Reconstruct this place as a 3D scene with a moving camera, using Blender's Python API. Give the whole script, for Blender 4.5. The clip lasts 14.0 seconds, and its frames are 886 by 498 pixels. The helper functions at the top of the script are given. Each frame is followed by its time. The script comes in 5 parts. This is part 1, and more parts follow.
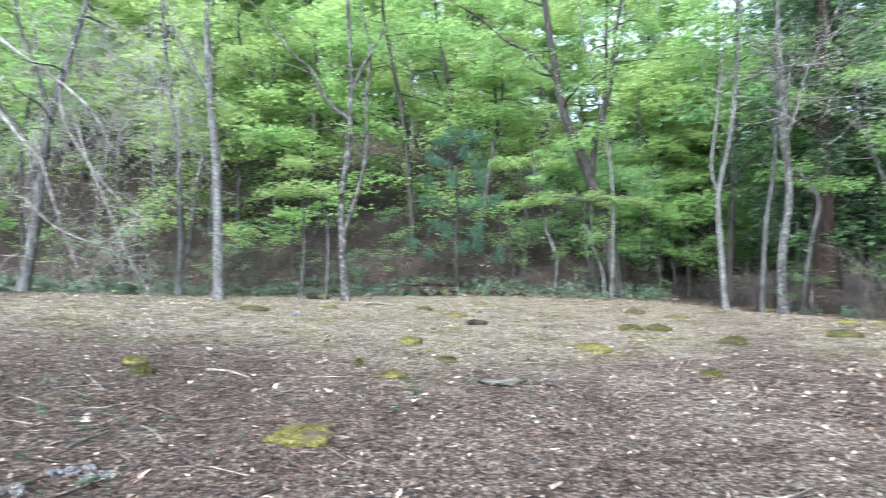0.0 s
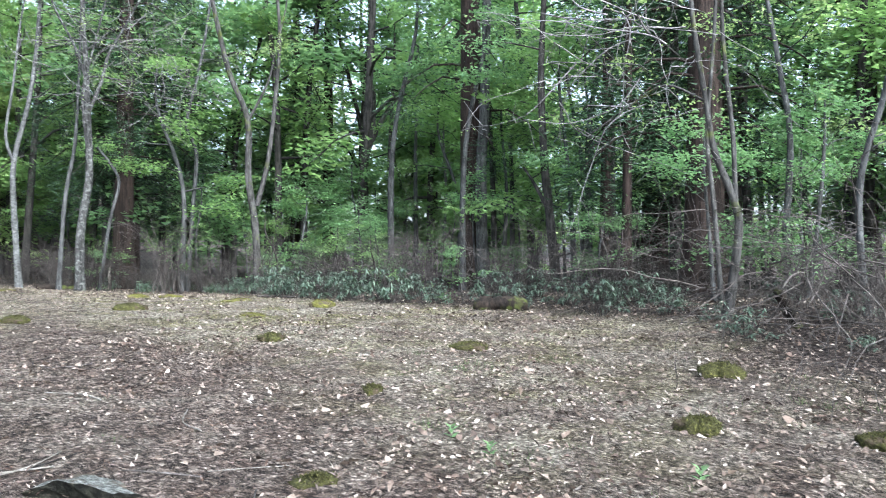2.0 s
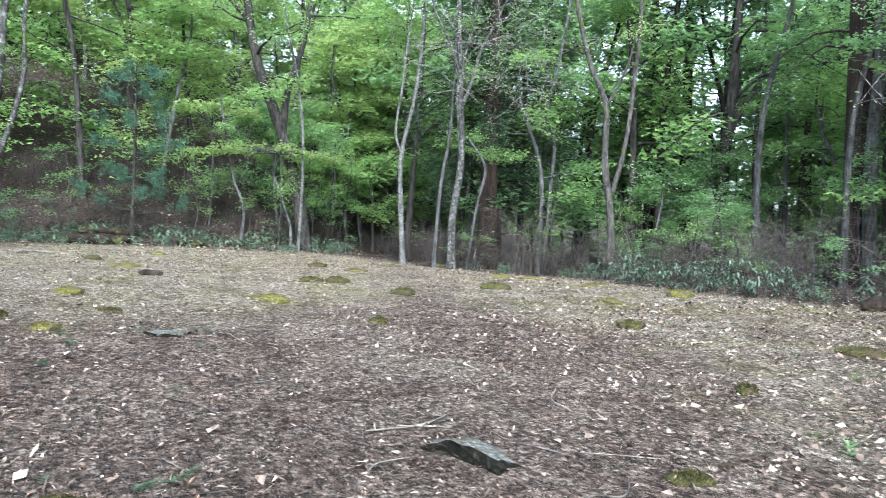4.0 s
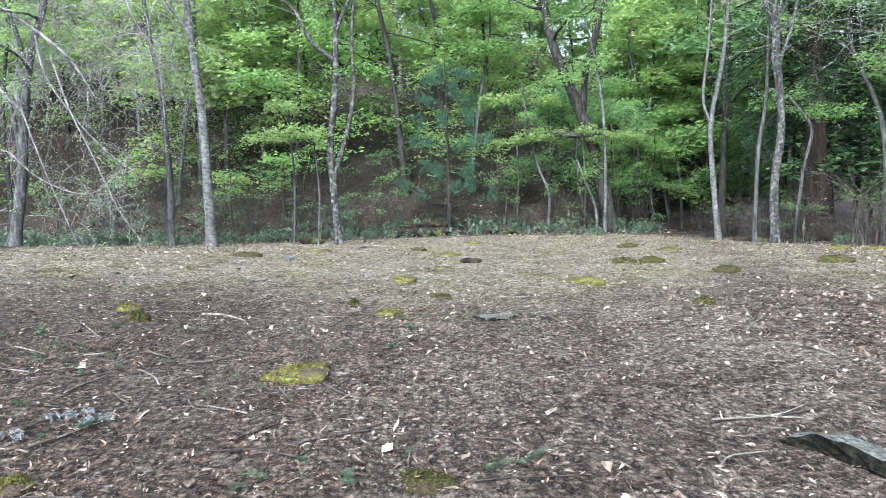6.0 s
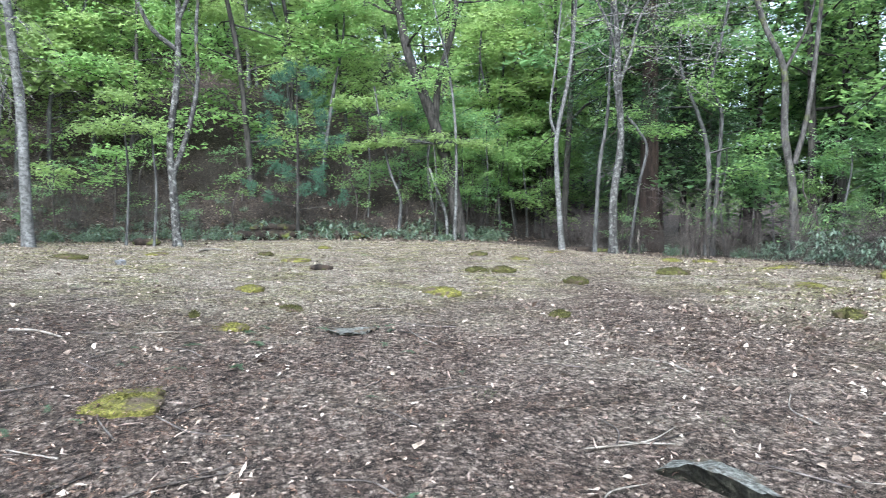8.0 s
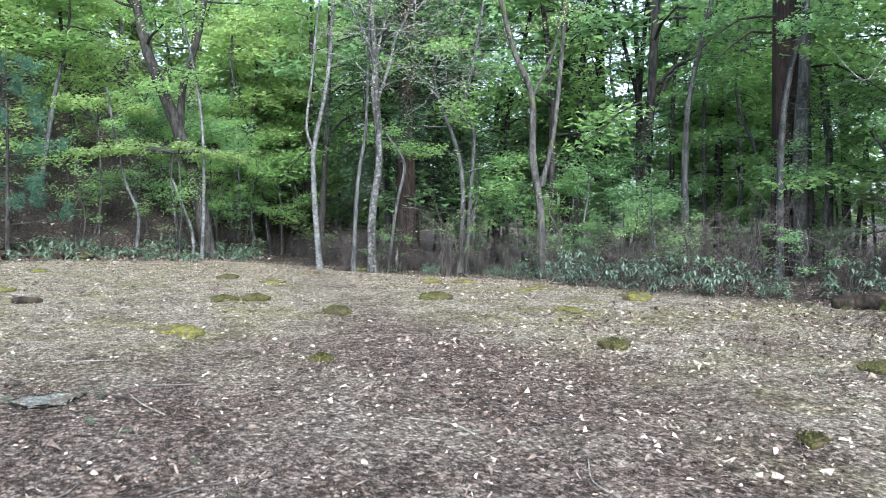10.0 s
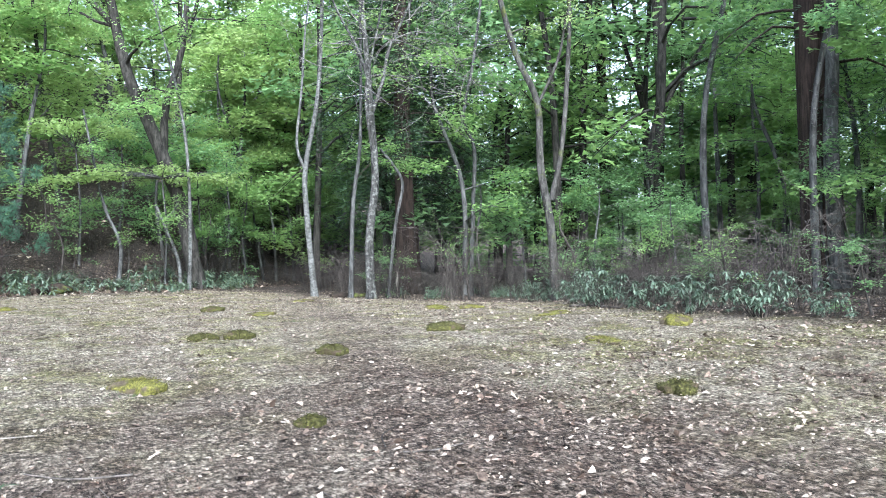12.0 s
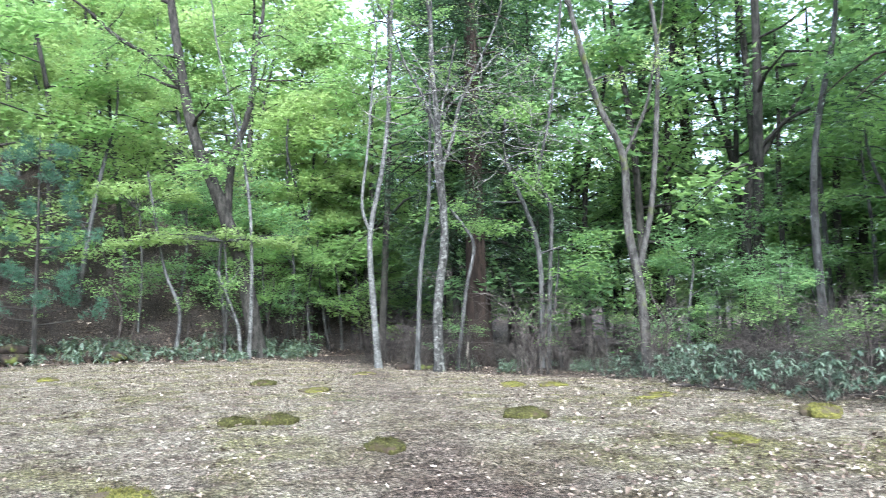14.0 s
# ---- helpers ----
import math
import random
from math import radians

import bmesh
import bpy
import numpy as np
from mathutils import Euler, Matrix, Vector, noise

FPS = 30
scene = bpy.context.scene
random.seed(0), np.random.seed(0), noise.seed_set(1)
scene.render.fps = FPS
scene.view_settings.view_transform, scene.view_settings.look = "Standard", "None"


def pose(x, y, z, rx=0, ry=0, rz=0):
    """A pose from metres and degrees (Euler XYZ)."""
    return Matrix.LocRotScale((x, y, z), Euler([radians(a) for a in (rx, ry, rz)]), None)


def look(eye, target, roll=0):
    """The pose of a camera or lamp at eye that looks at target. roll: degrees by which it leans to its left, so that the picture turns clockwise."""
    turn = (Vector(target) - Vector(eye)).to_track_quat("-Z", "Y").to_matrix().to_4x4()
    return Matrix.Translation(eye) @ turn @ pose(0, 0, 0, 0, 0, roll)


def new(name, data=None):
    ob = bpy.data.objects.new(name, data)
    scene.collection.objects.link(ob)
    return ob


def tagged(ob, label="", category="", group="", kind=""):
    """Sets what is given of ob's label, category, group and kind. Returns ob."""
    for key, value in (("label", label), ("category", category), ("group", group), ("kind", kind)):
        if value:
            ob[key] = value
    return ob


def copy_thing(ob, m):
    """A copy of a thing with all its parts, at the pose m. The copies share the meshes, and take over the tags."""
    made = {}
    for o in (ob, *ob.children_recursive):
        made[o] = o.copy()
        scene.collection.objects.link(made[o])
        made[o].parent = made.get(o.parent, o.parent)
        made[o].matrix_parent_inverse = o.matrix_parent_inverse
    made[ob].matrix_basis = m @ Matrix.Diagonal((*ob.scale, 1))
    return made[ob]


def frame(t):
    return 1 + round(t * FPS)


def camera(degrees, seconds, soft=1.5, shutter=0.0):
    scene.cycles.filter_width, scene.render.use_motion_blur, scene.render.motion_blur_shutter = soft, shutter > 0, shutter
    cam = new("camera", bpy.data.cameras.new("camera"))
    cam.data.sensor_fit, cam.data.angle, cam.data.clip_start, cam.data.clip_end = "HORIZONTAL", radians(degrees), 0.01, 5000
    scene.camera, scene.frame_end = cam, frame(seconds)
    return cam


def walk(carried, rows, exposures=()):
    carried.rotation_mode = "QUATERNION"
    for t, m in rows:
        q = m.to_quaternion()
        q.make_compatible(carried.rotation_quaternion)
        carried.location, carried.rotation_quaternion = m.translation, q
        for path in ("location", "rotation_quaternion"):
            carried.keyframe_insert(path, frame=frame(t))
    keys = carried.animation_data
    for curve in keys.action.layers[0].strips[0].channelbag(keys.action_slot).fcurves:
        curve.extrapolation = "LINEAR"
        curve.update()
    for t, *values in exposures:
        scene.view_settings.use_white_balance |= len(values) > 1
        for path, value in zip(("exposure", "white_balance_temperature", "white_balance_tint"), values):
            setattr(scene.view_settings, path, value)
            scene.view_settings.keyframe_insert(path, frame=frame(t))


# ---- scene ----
cam = camera(61.5, 14.0, soft=0.95, shutter=0.2)
# seconds, x, y, z, yaw, pitch, roll
ROWS = [
    (0.0, 0.081, 0.243, 1.279, -1.43, 1.81, -0.23),
    (0.3, 0.114, 0.160, 1.264, -12.59, 2.36, -1.38),
    (0.5, 0.157, 0.132, 1.295, -18.89, 2.90, -1.73),
    (1.0, 0.209, 0.046, 1.303, -35.52, 4.35, -1.31),
    (1.5, 0.234, 0.003, 1.293, -44.45, 3.13, -1.11),
    (2.0, 0.263, -0.054, 1.263, -51.20, 0.48, -0.67),
    (2.5, 0.258, -0.039, 1.261, -53.22, -1.54, -0.82),
    (3.0, 0.240, 0.023, 1.252, -43.01, -2.24, -1.40),
    (3.5, 0.216, 0.080, 1.251, -32.88, -1.62, -2.08),
    (4.0, 0.195, 0.116, 1.246, -24.86, -1.20, -2.26),
    (4.2, 0.184, 0.123, 1.257, -22.78, -1.14, -1.88),
    (6.3, 0.098, 0.292, 1.223, -1.10, -2.68, 1.86),
    (6.5, 0.114, 0.294, 1.241, -1.63, -2.58, 1.30),
    (7.0, 0.125, 0.321, 1.230, -1.21, -1.66, 1.18),
    (7.5, 0.054, 0.519, 1.230, -5.57, -1.59, 2.24),
    (8.0, 0.056, 0.686, 1.271, -13.56, -2.54, 0.09),
    (8.5, 0.105, 0.963, 1.331, -18.13, -1.23, -0.17),
    (9.0, 0.153, 1.259, 1.324, -23.38, -2.50, 0.74),
    (9.2, 0.191, 1.330, 1.366, -25.86, -3.66, 0.44),
    (11.3, 0.891, 2.502, 1.424, -35.24, 3.36, -0.03),
    (11.5, 0.960, 2.655, 1.410, -33.16, 3.01, -0.18),
    (12.0, 1.092, 3.046, 1.423, -32.37, 0.08, 1.50),
    (12.5, 1.289, 3.432, 1.464, -29.74, 2.63, 1.79),
    (13.0, 1.493, 3.811, 1.466, -29.98, 3.97, 0.86),
    (13.5, 1.737, 4.160, 1.457, -33.19, 4.93, 1.07),
    (14.0, 1.947, 4.579, 1.443, -26.91, 5.38, 1.17),
]
walk(cam, [(t, pose(x, y, z, 90 + pitch, roll, yaw)) for t, x, y, z, yaw, pitch, roll in ROWS], exposures=[(0.0, 2.35, 5600, 8), (1.5, 2.2, 5600, 8), (4.0, 2.2, 5600, 8), (6.5, 2.15, 5600, 8), (9.0, 2.15, 5600, 8), (12.0, 2.3, 5600, 8), (14.0, 2.4, 5600, 8)])

# ---- world and light: a white overcast sky ----
world = bpy.data.worlds.new("world")
scene.world = world
world.use_nodes = True
wn, wl = world.node_tree.nodes, world.node_tree.links
sky = wn.new("ShaderNodeTexSky")
sky.sky_type, sky.sun_disc = "NISHITA", False
sky.sun_elevation, sky.sun_rotation = radians(43), radians(200)
sky.air_density, sky.dust_density, sky.ozone_density = 1.0, 4.0, 1.0
veil = wn.new("ShaderNodeHueSaturation")
veil.inputs["Saturation"].default_value = 0.5
wl.new(sky.outputs[0], veil.inputs["Color"])
wl.new(veil.outputs[0], wn["Background"].inputs[0])
wn["Background"].inputs[1].default_value = 0.15
sun = new("sun", bpy.data.lights.new("sun", "SUN"))
sun.data.energy, sun.data.angle, sun.data.color = 1.5, radians(25), (1.0, 0.98, 0.95)
sun.matrix_world = look((-7.5, -20.5, 20.5), (0, 0, 0))


# ---- materials ----
def material(name):
    m = bpy.data.materials.new(name)
    m.use_nodes = True
    t = m.node_tree
    return m, t, t.nodes["Principled BSDF"]


def node(t, kind, **inputs):
    n = t.nodes.new(kind)
    for k, v in inputs.items():
        n.inputs[k.replace("_", " ")].default_value = v
    return n


def ramp(t, fac, *stops):
    n = t.nodes.new("ShaderNodeValToRGB")
    e = n.color_ramp.elements
    while len(e) < len(stops):
        e.new(0.5)
    for el, (p, c) in zip(e, stops):
        el.position, el.color = p, (*c, 1)
    t.links.new(fac, n.inputs[0])
    return n.outputs[0]


def mix(t, fac, a, b, blend="MIX"):
    n = t.nodes.new("ShaderNodeMix")
    n.data_type, n.blend_type = "RGBA", blend
    for sock, v in ((0, fac), (6, a), (7, b)):
        if hasattr(v, "links"):
            t.links.new(v, n.inputs[sock])
        elif sock == 0:
            n.inputs[0].default_value = v
        else:
            n.inputs[sock].default_value = (*v, 1)
    return n.outputs[2]


def coords(t, stretch=(1, 1, 1)):
    c, m = t.nodes.new("ShaderNodeTexCoord"), t.nodes.new("ShaderNodeMapping")
    m.inputs["Scale"].default_value = stretch
    t.links.new(c.outputs["Object"], m.inputs[0])
    return m.outputs[0]


def noise_tex(t, vec, scale, detail=4.0, rough=0.6):
    n = node(t, "ShaderNodeTexNoise", Scale=scale, Detail=detail, Roughness=rough)
    t.links.new(vec, n.inputs["Vector"])
    return n.outputs["Fac"]


def bump(t, bsdf, height, strength, distance):
    b = node(t, "ShaderNodeBump", Strength=strength, Distance=distance)
    t.links.new(height, b.inputs["Height"])
    t.links.new(b.outputs[0], bsdf.inputs["Normal"])


def leaf_material(name, dark, light, through_col, clear=0.4, rough=0.5):
    m, t, b = material(name)
    geo, info = t.nodes.new("ShaderNodeNewGeometry"), t.nodes.new("ShaderNodeObjectInfo")
    col = ramp(t, geo.outputs["Random Per Island"], (0.0, dark), (0.55, tuple((a + c) / 2 for a, c in zip(dark, light))), (1.0, light))
    hue = t.nodes.new("ShaderNodeHueSaturation")
    rng_ = t.nodes.new("ShaderNodeMapRange")
    rng_.inputs[3].default_value, rng_.inputs[4].default_value = 0.75, 1.25
    t.links.new(info.outputs["Random"], rng_.inputs[0])
    t.links.new(rng_.outputs[0], hue.inputs["Value"])
    t.links.new(col, hue.inputs["Color"])
    t.links.new(hue.outputs[0], b.inputs["Base Color"])
    b.inputs["Roughness"].default_value = rough
    b.inputs["Specular IOR Level"].default_value = 0.35
    tr = t.nodes.new("ShaderNodeBsdfTranslucent")
    t.links.new(mix(t, 0.6, hue.outputs[0], through_col), tr.inputs[0])
    ms = t.nodes.new("ShaderNodeMixShader")
    ms.inputs[0].default_value = clear
    t.links.new(b.outputs[0], ms.inputs[1])
    t.links.new(tr.outputs[0], ms.inputs[2])
    t.links.new(ms.outputs[0], t.nodes["Material Output"].inputs[0])
    return m


def bark_material(name, low, high, lichen=None, amount=0.5, stretch=0.25, scale=14.0, moss=0.0, spots=15.0):
    m, t, b = material(name)
    v, w = coords(t, (1, 1, stretch)), coords(t)
    grain = noise_tex(t, v, scale, 6, 0.65)
    col = ramp(t, grain, (0.4, low), (0.6, high))
    if lichen:
        spot = ramp(t, noise_tex(t, w, spots, 6, 0.68), (amount, (0, 0, 0)), (amount + 0.13, (1, 1, 1)))
        col = mix(t, spot, col, lichen)
    if moss:
        patch = ramp(t, noise_tex(t, w, 2.3, 4, 0.6), (moss, (0, 0, 0)), (moss + 0.1, (1, 1, 1)))
        col = mix(t, patch, col, (0.07, 0.085, 0.02))
    col = mix(t, 0.85, col, ramp(t, noise_tex(t, coords(t, (1, 1, 0.4)), 5.0, 6, 0.7), (0.36, (0.42, 0.41, 0.4)), (0.58, (1.12, 1.12, 1.12))), "MULTIPLY")
    t.links.new(col, b.inputs["Base Color"])
    b.inputs["Roughness"].default_value = 0.9
    b.inputs["Specular IOR Level"].default_value = 0.2
    bump(t, b, grain, 0.7, 0.03)
    return m


LEAF = leaf_material("fresh_leaf", (0.079, 0.153, 0.052), (0.23, 0.342, 0.122), (0.38, 0.6, 0.2), 0.55)
LEAF_LIME = leaf_material("lime_leaf", (0.124, 0.202, 0.067), (0.29, 0.386, 0.146), (0.445, 0.6, 0.215), 0.55)
LEAF_WOOD = leaf_material("wood_leaf", (0.064, 0.13, 0.06), (0.178, 0.29, 0.125), (0.29, 0.49, 0.19), 0.5)
LEAF_CEDAR = leaf_material("cedar_spray", (0.018, 0.04, 0.02), (0.05, 0.095, 0.045), (0.06, 0.13, 0.05), 0.2, 0.6)
LEAF_PINE = leaf_material("pine_needle", (0.045, 0.105, 0.07), (0.09, 0.18, 0.115), (0.08, 0.2, 0.1), 0.3, 0.55)
LEAF_SASA = leaf_material("bamboo_leaf", (0.037, 0.064, 0.043), (0.13, 0.17, 0.122), (0.1, 0.163, 0.0875), 0.2, 0.36)
LEAF_GRASS = leaf_material("grass_blade", (0.045, 0.08, 0.03), (0.14, 0.18, 0.07), (0.11, 0.17, 0.05), 0.25)
LEAF_SPRIG = leaf_material("green_cedar_sprig", (0.025, 0.06, 0.028), (0.075, 0.125, 0.06), (0.05, 0.1, 0.04), 0.15)
BARK_GREY = bark_material("grey_bark", (0.03, 0.031, 0.03), (0.088, 0.09, 0.088), (0.185, 0.19, 0.18), 0.58)
BARK_PALE = bark_material("pale_bark", (0.056, 0.058, 0.056), (0.145, 0.149, 0.144), (0.033, 0.035, 0.03), 0.53, 1.6, 9.0, spots=9.0)
BARK_LICHEN = bark_material("lichened_bark", (0.017, 0.017, 0.016), (0.06, 0.06, 0.057), (0.16, 0.165, 0.155), 0.5, moss=0.62, spots=9.0)
BARK_DARK = bark_material("dark_bark", (0.017, 0.016, 0.0145), (0.056, 0.053, 0.047), (0.105, 0.108, 0.094), 0.63)
BARK_CEDAR = bark_material("cedar_bark", (0.014, 0.0102, 0.0085), (0.044, 0.031, 0.0255), None, 0.5, 0.06, 20.0)
BARK_MOSSY = bark_material("mossy_bark", (0.026, 0.025, 0.0225), (0.074, 0.072, 0.067), (0.15, 0.155, 0.138), 0.57, moss=0.57)
TWIG = bark_material("bare_twig", (0.0389, 0.0337, 0.0292), (0.11, 0.0972, 0.0875), (0.175, 0.168, 0.152), 0.6)
TWIG_BROWN = bark_material("brown_twig", (0.0223, 0.019, 0.0165), (0.066, 0.0585, 0.052), (0.119, 0.112, 0.099), 0.62)
TWIG_PALE = bark_material("pale_vine", (0.1, 0.095, 0.094), (0.28, 0.268, 0.262), (0.4, 0.39, 0.38), 0.6)
WOOD_ROT = bark_material("rotten_wood", (0.0075, 0.006, 0.0045), (0.0325, 0.024, 0.018), (0.06, 0.0525, 0.04), 0.68, moss=0.55)
WOOD_WHITE = bark_material("bleached_wood", (0.12, 0.108, 0.09), (0.24, 0.222, 0.192), (0.084, 0.072, 0.057), 0.6)


def shreds(t, vec, scale):
    """Torn flecks of litter: cells with a random value each, on a warped grid; also how far inside its cell a point lies."""
    warp = node(t, "ShaderNodeTexNoise", Scale=22.0, Detail=3.0)
    t.links.new(vec, warp.inputs["Vector"])
    shift = t.nodes.new("ShaderNodeVectorMath")
    shift.operation = "MULTIPLY_ADD"
    shift.inputs[1].default_value = (0.025, 0.025, 0.025)
    t.links.new(warp.outputs["Color"], shift.inputs[0])
    t.links.new(vec, shift.inputs[2])
    cell = node(t, "ShaderNodeTexVoronoi", Scale=scale)
    t.links.new(shift.outputs[0], cell.inputs["Vector"])
    part_ = t.nodes.new("ShaderNodeSeparateColor")
    t.links.new(cell.outputs["Color"], part_.inputs[0])
    return part_.outputs[0], cell.outputs["Distance"]


def blend_of(t, a, ka, b, kb):
    """ka * a + kb * b"""
    m, n = t.nodes.new("ShaderNodeMath"), t.nodes.new("ShaderNodeMath")
    m.operation, n.operation = "MULTIPLY", "MULTIPLY_ADD"
    t.links.new(a, m.inputs[0])
    m.inputs[1].default_value = ka
    t.links.new(b, n.inputs[0])
    n.inputs[1].default_value = kb
    t.links.new(m.outputs[0], n.inputs[2])
    return n.outputs[0]


def ground_material():
    m, t, b = material("forest_floor")
    v = coords(t)
    big, mid, fine = noise_tex(t, v, 0.55, 4, 0.6), noise_tex(t, v, 4.0, 5, 0.65), noise_tex(t, v, 70.0, 7, 0.8)
    crumbs = noise_tex(t, coords(t, (1.3, 0.8, 1.0)), 110.0, 3, 0.75)
    one, gap_one = shreds(t, coords(t, (1.5, 0.7, 1.0)), 34.0)
    two, gap_two = shreds(t, coords(t, (1.0, 1.2, 1.0)), 26.0)
    fine = blend_of(t, fine, 0.6, blend_of(t, one, 0.55, two, 0.45), 0.4)
    duff = ramp(t, fine, (0.36, (0.01, 0.008, 0.0065)), (0.5, (0.12, 0.096, 0.079)), (0.64, (0.37, 0.315, 0.265)))
    reddish = ramp(t, fine, (0.37, (0.016, 0.0105, 0.008)), (0.65, (0.25, 0.172, 0.132)))
    straw = ramp(t, fine, (0.32, (0.08, 0.074, 0.056)), (0.5, (0.33, 0.305, 0.235)), (0.66, (0.62, 0.585, 0.47)))
    green = ramp(t, fine, (0.32, (0.065, 0.07, 0.022)), (0.68, (0.33, 0.325, 0.11)))
    col = mix(t, ramp(t, mid, (0.45, (0, 0, 0)), (0.7, (0.8, 0.8, 0.8))), duff, reddish)
    at = t.nodes.new("ShaderNodeAttribute")
    at.attribute_name = "straw"
    add = t.nodes.new("ShaderNodeMath")
    add.operation = "MULTIPLY_ADD"
    t.links.new(at.outputs["Fac"], add.inputs[0])
    add.inputs[1].default_value = 0.45
    t.links.new(big, add.inputs[2])
    col = mix(t, ramp(t, add.outputs[0], (0.52, (0, 0, 0)), (0.85, (0.85, 0.85, 0.85))), col, straw)
    tuft = t.nodes.new("ShaderNodeMath")
    tuft.operation = "MULTIPLY"
    t.links.new(ramp(t, noise_tex(t, v, 1.3, 5, 0.65), (0.46, (0, 0, 0)), (0.6, (0.85, 0.85, 0.85))), tuft.inputs[0])
    t.links.new(at.outputs["Fac"], tuft.inputs[1])
    col = mix(t, tuft.outputs[0], col, green)
    pale = ramp(t, crumbs, (0.54, (0, 0, 0)), (0.61, (0.85, 0.85, 0.85)))
    col = mix(t, pale, col, (0.42, 0.365, 0.305))
    col = mix(t, ramp(t, noise_tex(t, coords(t, (1.6, 0.8, 1.0)), 48.0, 4, 0.75), (0.37, (0.85, 0.85, 0.85)), (0.43, (0, 0, 0))), col, (0.016, 0.013, 0.011))
    patch = noise_tex(t, v, 2.4, 6, 0.75)
    col = mix(t, 0.8, col, ramp(t, patch, (0.38, (0.5, 0.44, 0.41)), (0.54, (1.14, 1.14, 1.14))), "MULTIPLY")
    clod = noise_tex(t, v, 11.0, 6, 0.7)
    col = mix(t, 0.75, col, ramp(t, clod, (0.37, (0.34, 0.3, 0.28)), (0.5, (1.1, 1.1, 1.1)), (0.64, (1.3, 1.3, 1.3))), "MULTIPLY")
    # crevice shade between the flecks, multiplied into the colour
    gaps = blend_of(t, gap_one, 0.5, gap_two, 0.5)
    col = mix(t, 0.7, col, ramp(t, gaps, (0.32, (1.5, 1.5, 1.5)), (0.6, (0.36, 0.33, 0.31))), "MULTIPLY")
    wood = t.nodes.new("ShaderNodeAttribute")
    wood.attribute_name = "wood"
    # leaf litter of wood and slope, its tone lowered further for canopy shade
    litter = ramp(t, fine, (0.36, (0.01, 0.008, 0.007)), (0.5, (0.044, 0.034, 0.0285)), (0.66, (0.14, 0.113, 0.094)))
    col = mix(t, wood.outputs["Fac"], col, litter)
    t.links.new(col, b.inputs["Base Color"])
    b.inputs["Roughness"].default_value = 0.95
    b.inputs["Specular IOR Level"].default_value = 0.15
    h = t.nodes.new("ShaderNodeMath")
    h.operation = "ADD"
    t.links.new(fine, h.inputs[0])
    t.links.new(crumbs, h.inputs[1])
    lumps = t.nodes.new("ShaderNodeMath")
    lumps.operation = "MULTIPLY_ADD"
    t.links.new(clod, lumps.inputs[0])
    lumps.inputs[1].default_value = 1.6
    t.links.new(h.outputs[0], lumps.inputs[2])
    bump(t, b, lumps.outputs[0], 1.0, 0.06)
    return m


def speckle_material(name, stops, rough=0.8, clear=0.0):
    m, t, b = material(name)
    geo = t.nodes.new("ShaderNodeNewGeometry")
    col = ramp(t, geo.outputs["Random Per Island"], *stops)
    vein = noise_tex(t, coords(t), 60.0, 3)
    col = mix(t, ramp(t, vein, (0.35, (0, 0, 0)), (0.65, (0.5, 0.5, 0.5))), col, (0.06, 0.045, 0.032))
    col = mix(t, 0.9, col, ramp(t, noise_tex(t, coords(t), 11.0, 6, 0.7), (0.38, (0.25, 0.22, 0.2)), (0.5, (0.95, 0.9, 0.88)), (0.62, (1.4, 1.38, 1.35))), "MULTIPLY")
    col = mix(t, 0.8, col, ramp(t, noise_tex(t, coords(t), 2.6, 5, 0.7), (0.4, (0.62, 0.54, 0.5)), (0.52, (1, 1, 1)), (0.64, (1.25, 1.25, 1.2))), "MULTIPLY")
    t.links.new(col, b.inputs["Base Color"])
    b.inputs["Roughness"].default_value = rough
    b.inputs["Specular IOR Level"].default_value = 0.25
    return m


def lump_material(name, stops, scale, patch=None, patch_at=0.55, rough=0.95, bumps=0.03):
    m, t, b = material(name)
    v = coords(t)
    f = noise_tex(t, v, scale, 6, 0.7)
    col = ramp(t, f, *stops)
    if patch:
        col = mix(t, ramp(t, noise_tex(t, v, 6.0, 5, 0.6), (patch_at, (0, 0, 0)), (patch_at + 0.1, (1, 1, 1))), col, patch)
    t.links.new(col, b.inputs["Base Color"])
    b.inputs["Roughness"].default_value = rough
    b.inputs["Specular IOR Level"].default_value = 0.12
    bump(t, b, f, 0.8, bumps)
    return m


GROUND = ground_material()
DEAD_LEAF = speckle_material("dead_leaf", [(0.0, (0.07, 0.055, 0.044)), (0.45, (0.18, 0.147, 0.12)), (0.85, (0.36, 0.315, 0.26)), (1.0, (0.56, 0.52, 0.45))], 0.8)
FROND = speckle_material("dead_cedar_frond", [(0.0, (0.025, 0.0145, 0.01)), (0.5, (0.11, 0.066, 0.045)), (0.9, (0.26, 0.18, 0.13)), (1.0, (0.42, 0.34, 0.27))], 0.9)
NEEDLE = speckle_material("cedar_litter", [(0.0, (0.013, 0.0104, 0.0091)), (0.4, (0.078, 0.0624, 0.0546)), (0.85, (0.234, 0.192, 0.166)), (1.0, (0.468, 0.41, 0.351))], 0.9)
MOSS = lump_material("yellow_moss", [(0.34, (0.026, 0.028, 0.008)), (0.5, (0.1, 0.098, 0.026)), (0.64, (0.21, 0.2, 0.05))], 45.0, (0.075, 0.06, 0.042), 0.5)
DEAD_BROWN = speckle_material("brown_leaf", [(0.0, (0.05, 0.038, 0.03)), (0.5, (0.14, 0.108, 0.086)), (0.85, (0.3, 0.255, 0.21)), (1.0, (0.55, 0.5, 0.43))], 0.75)
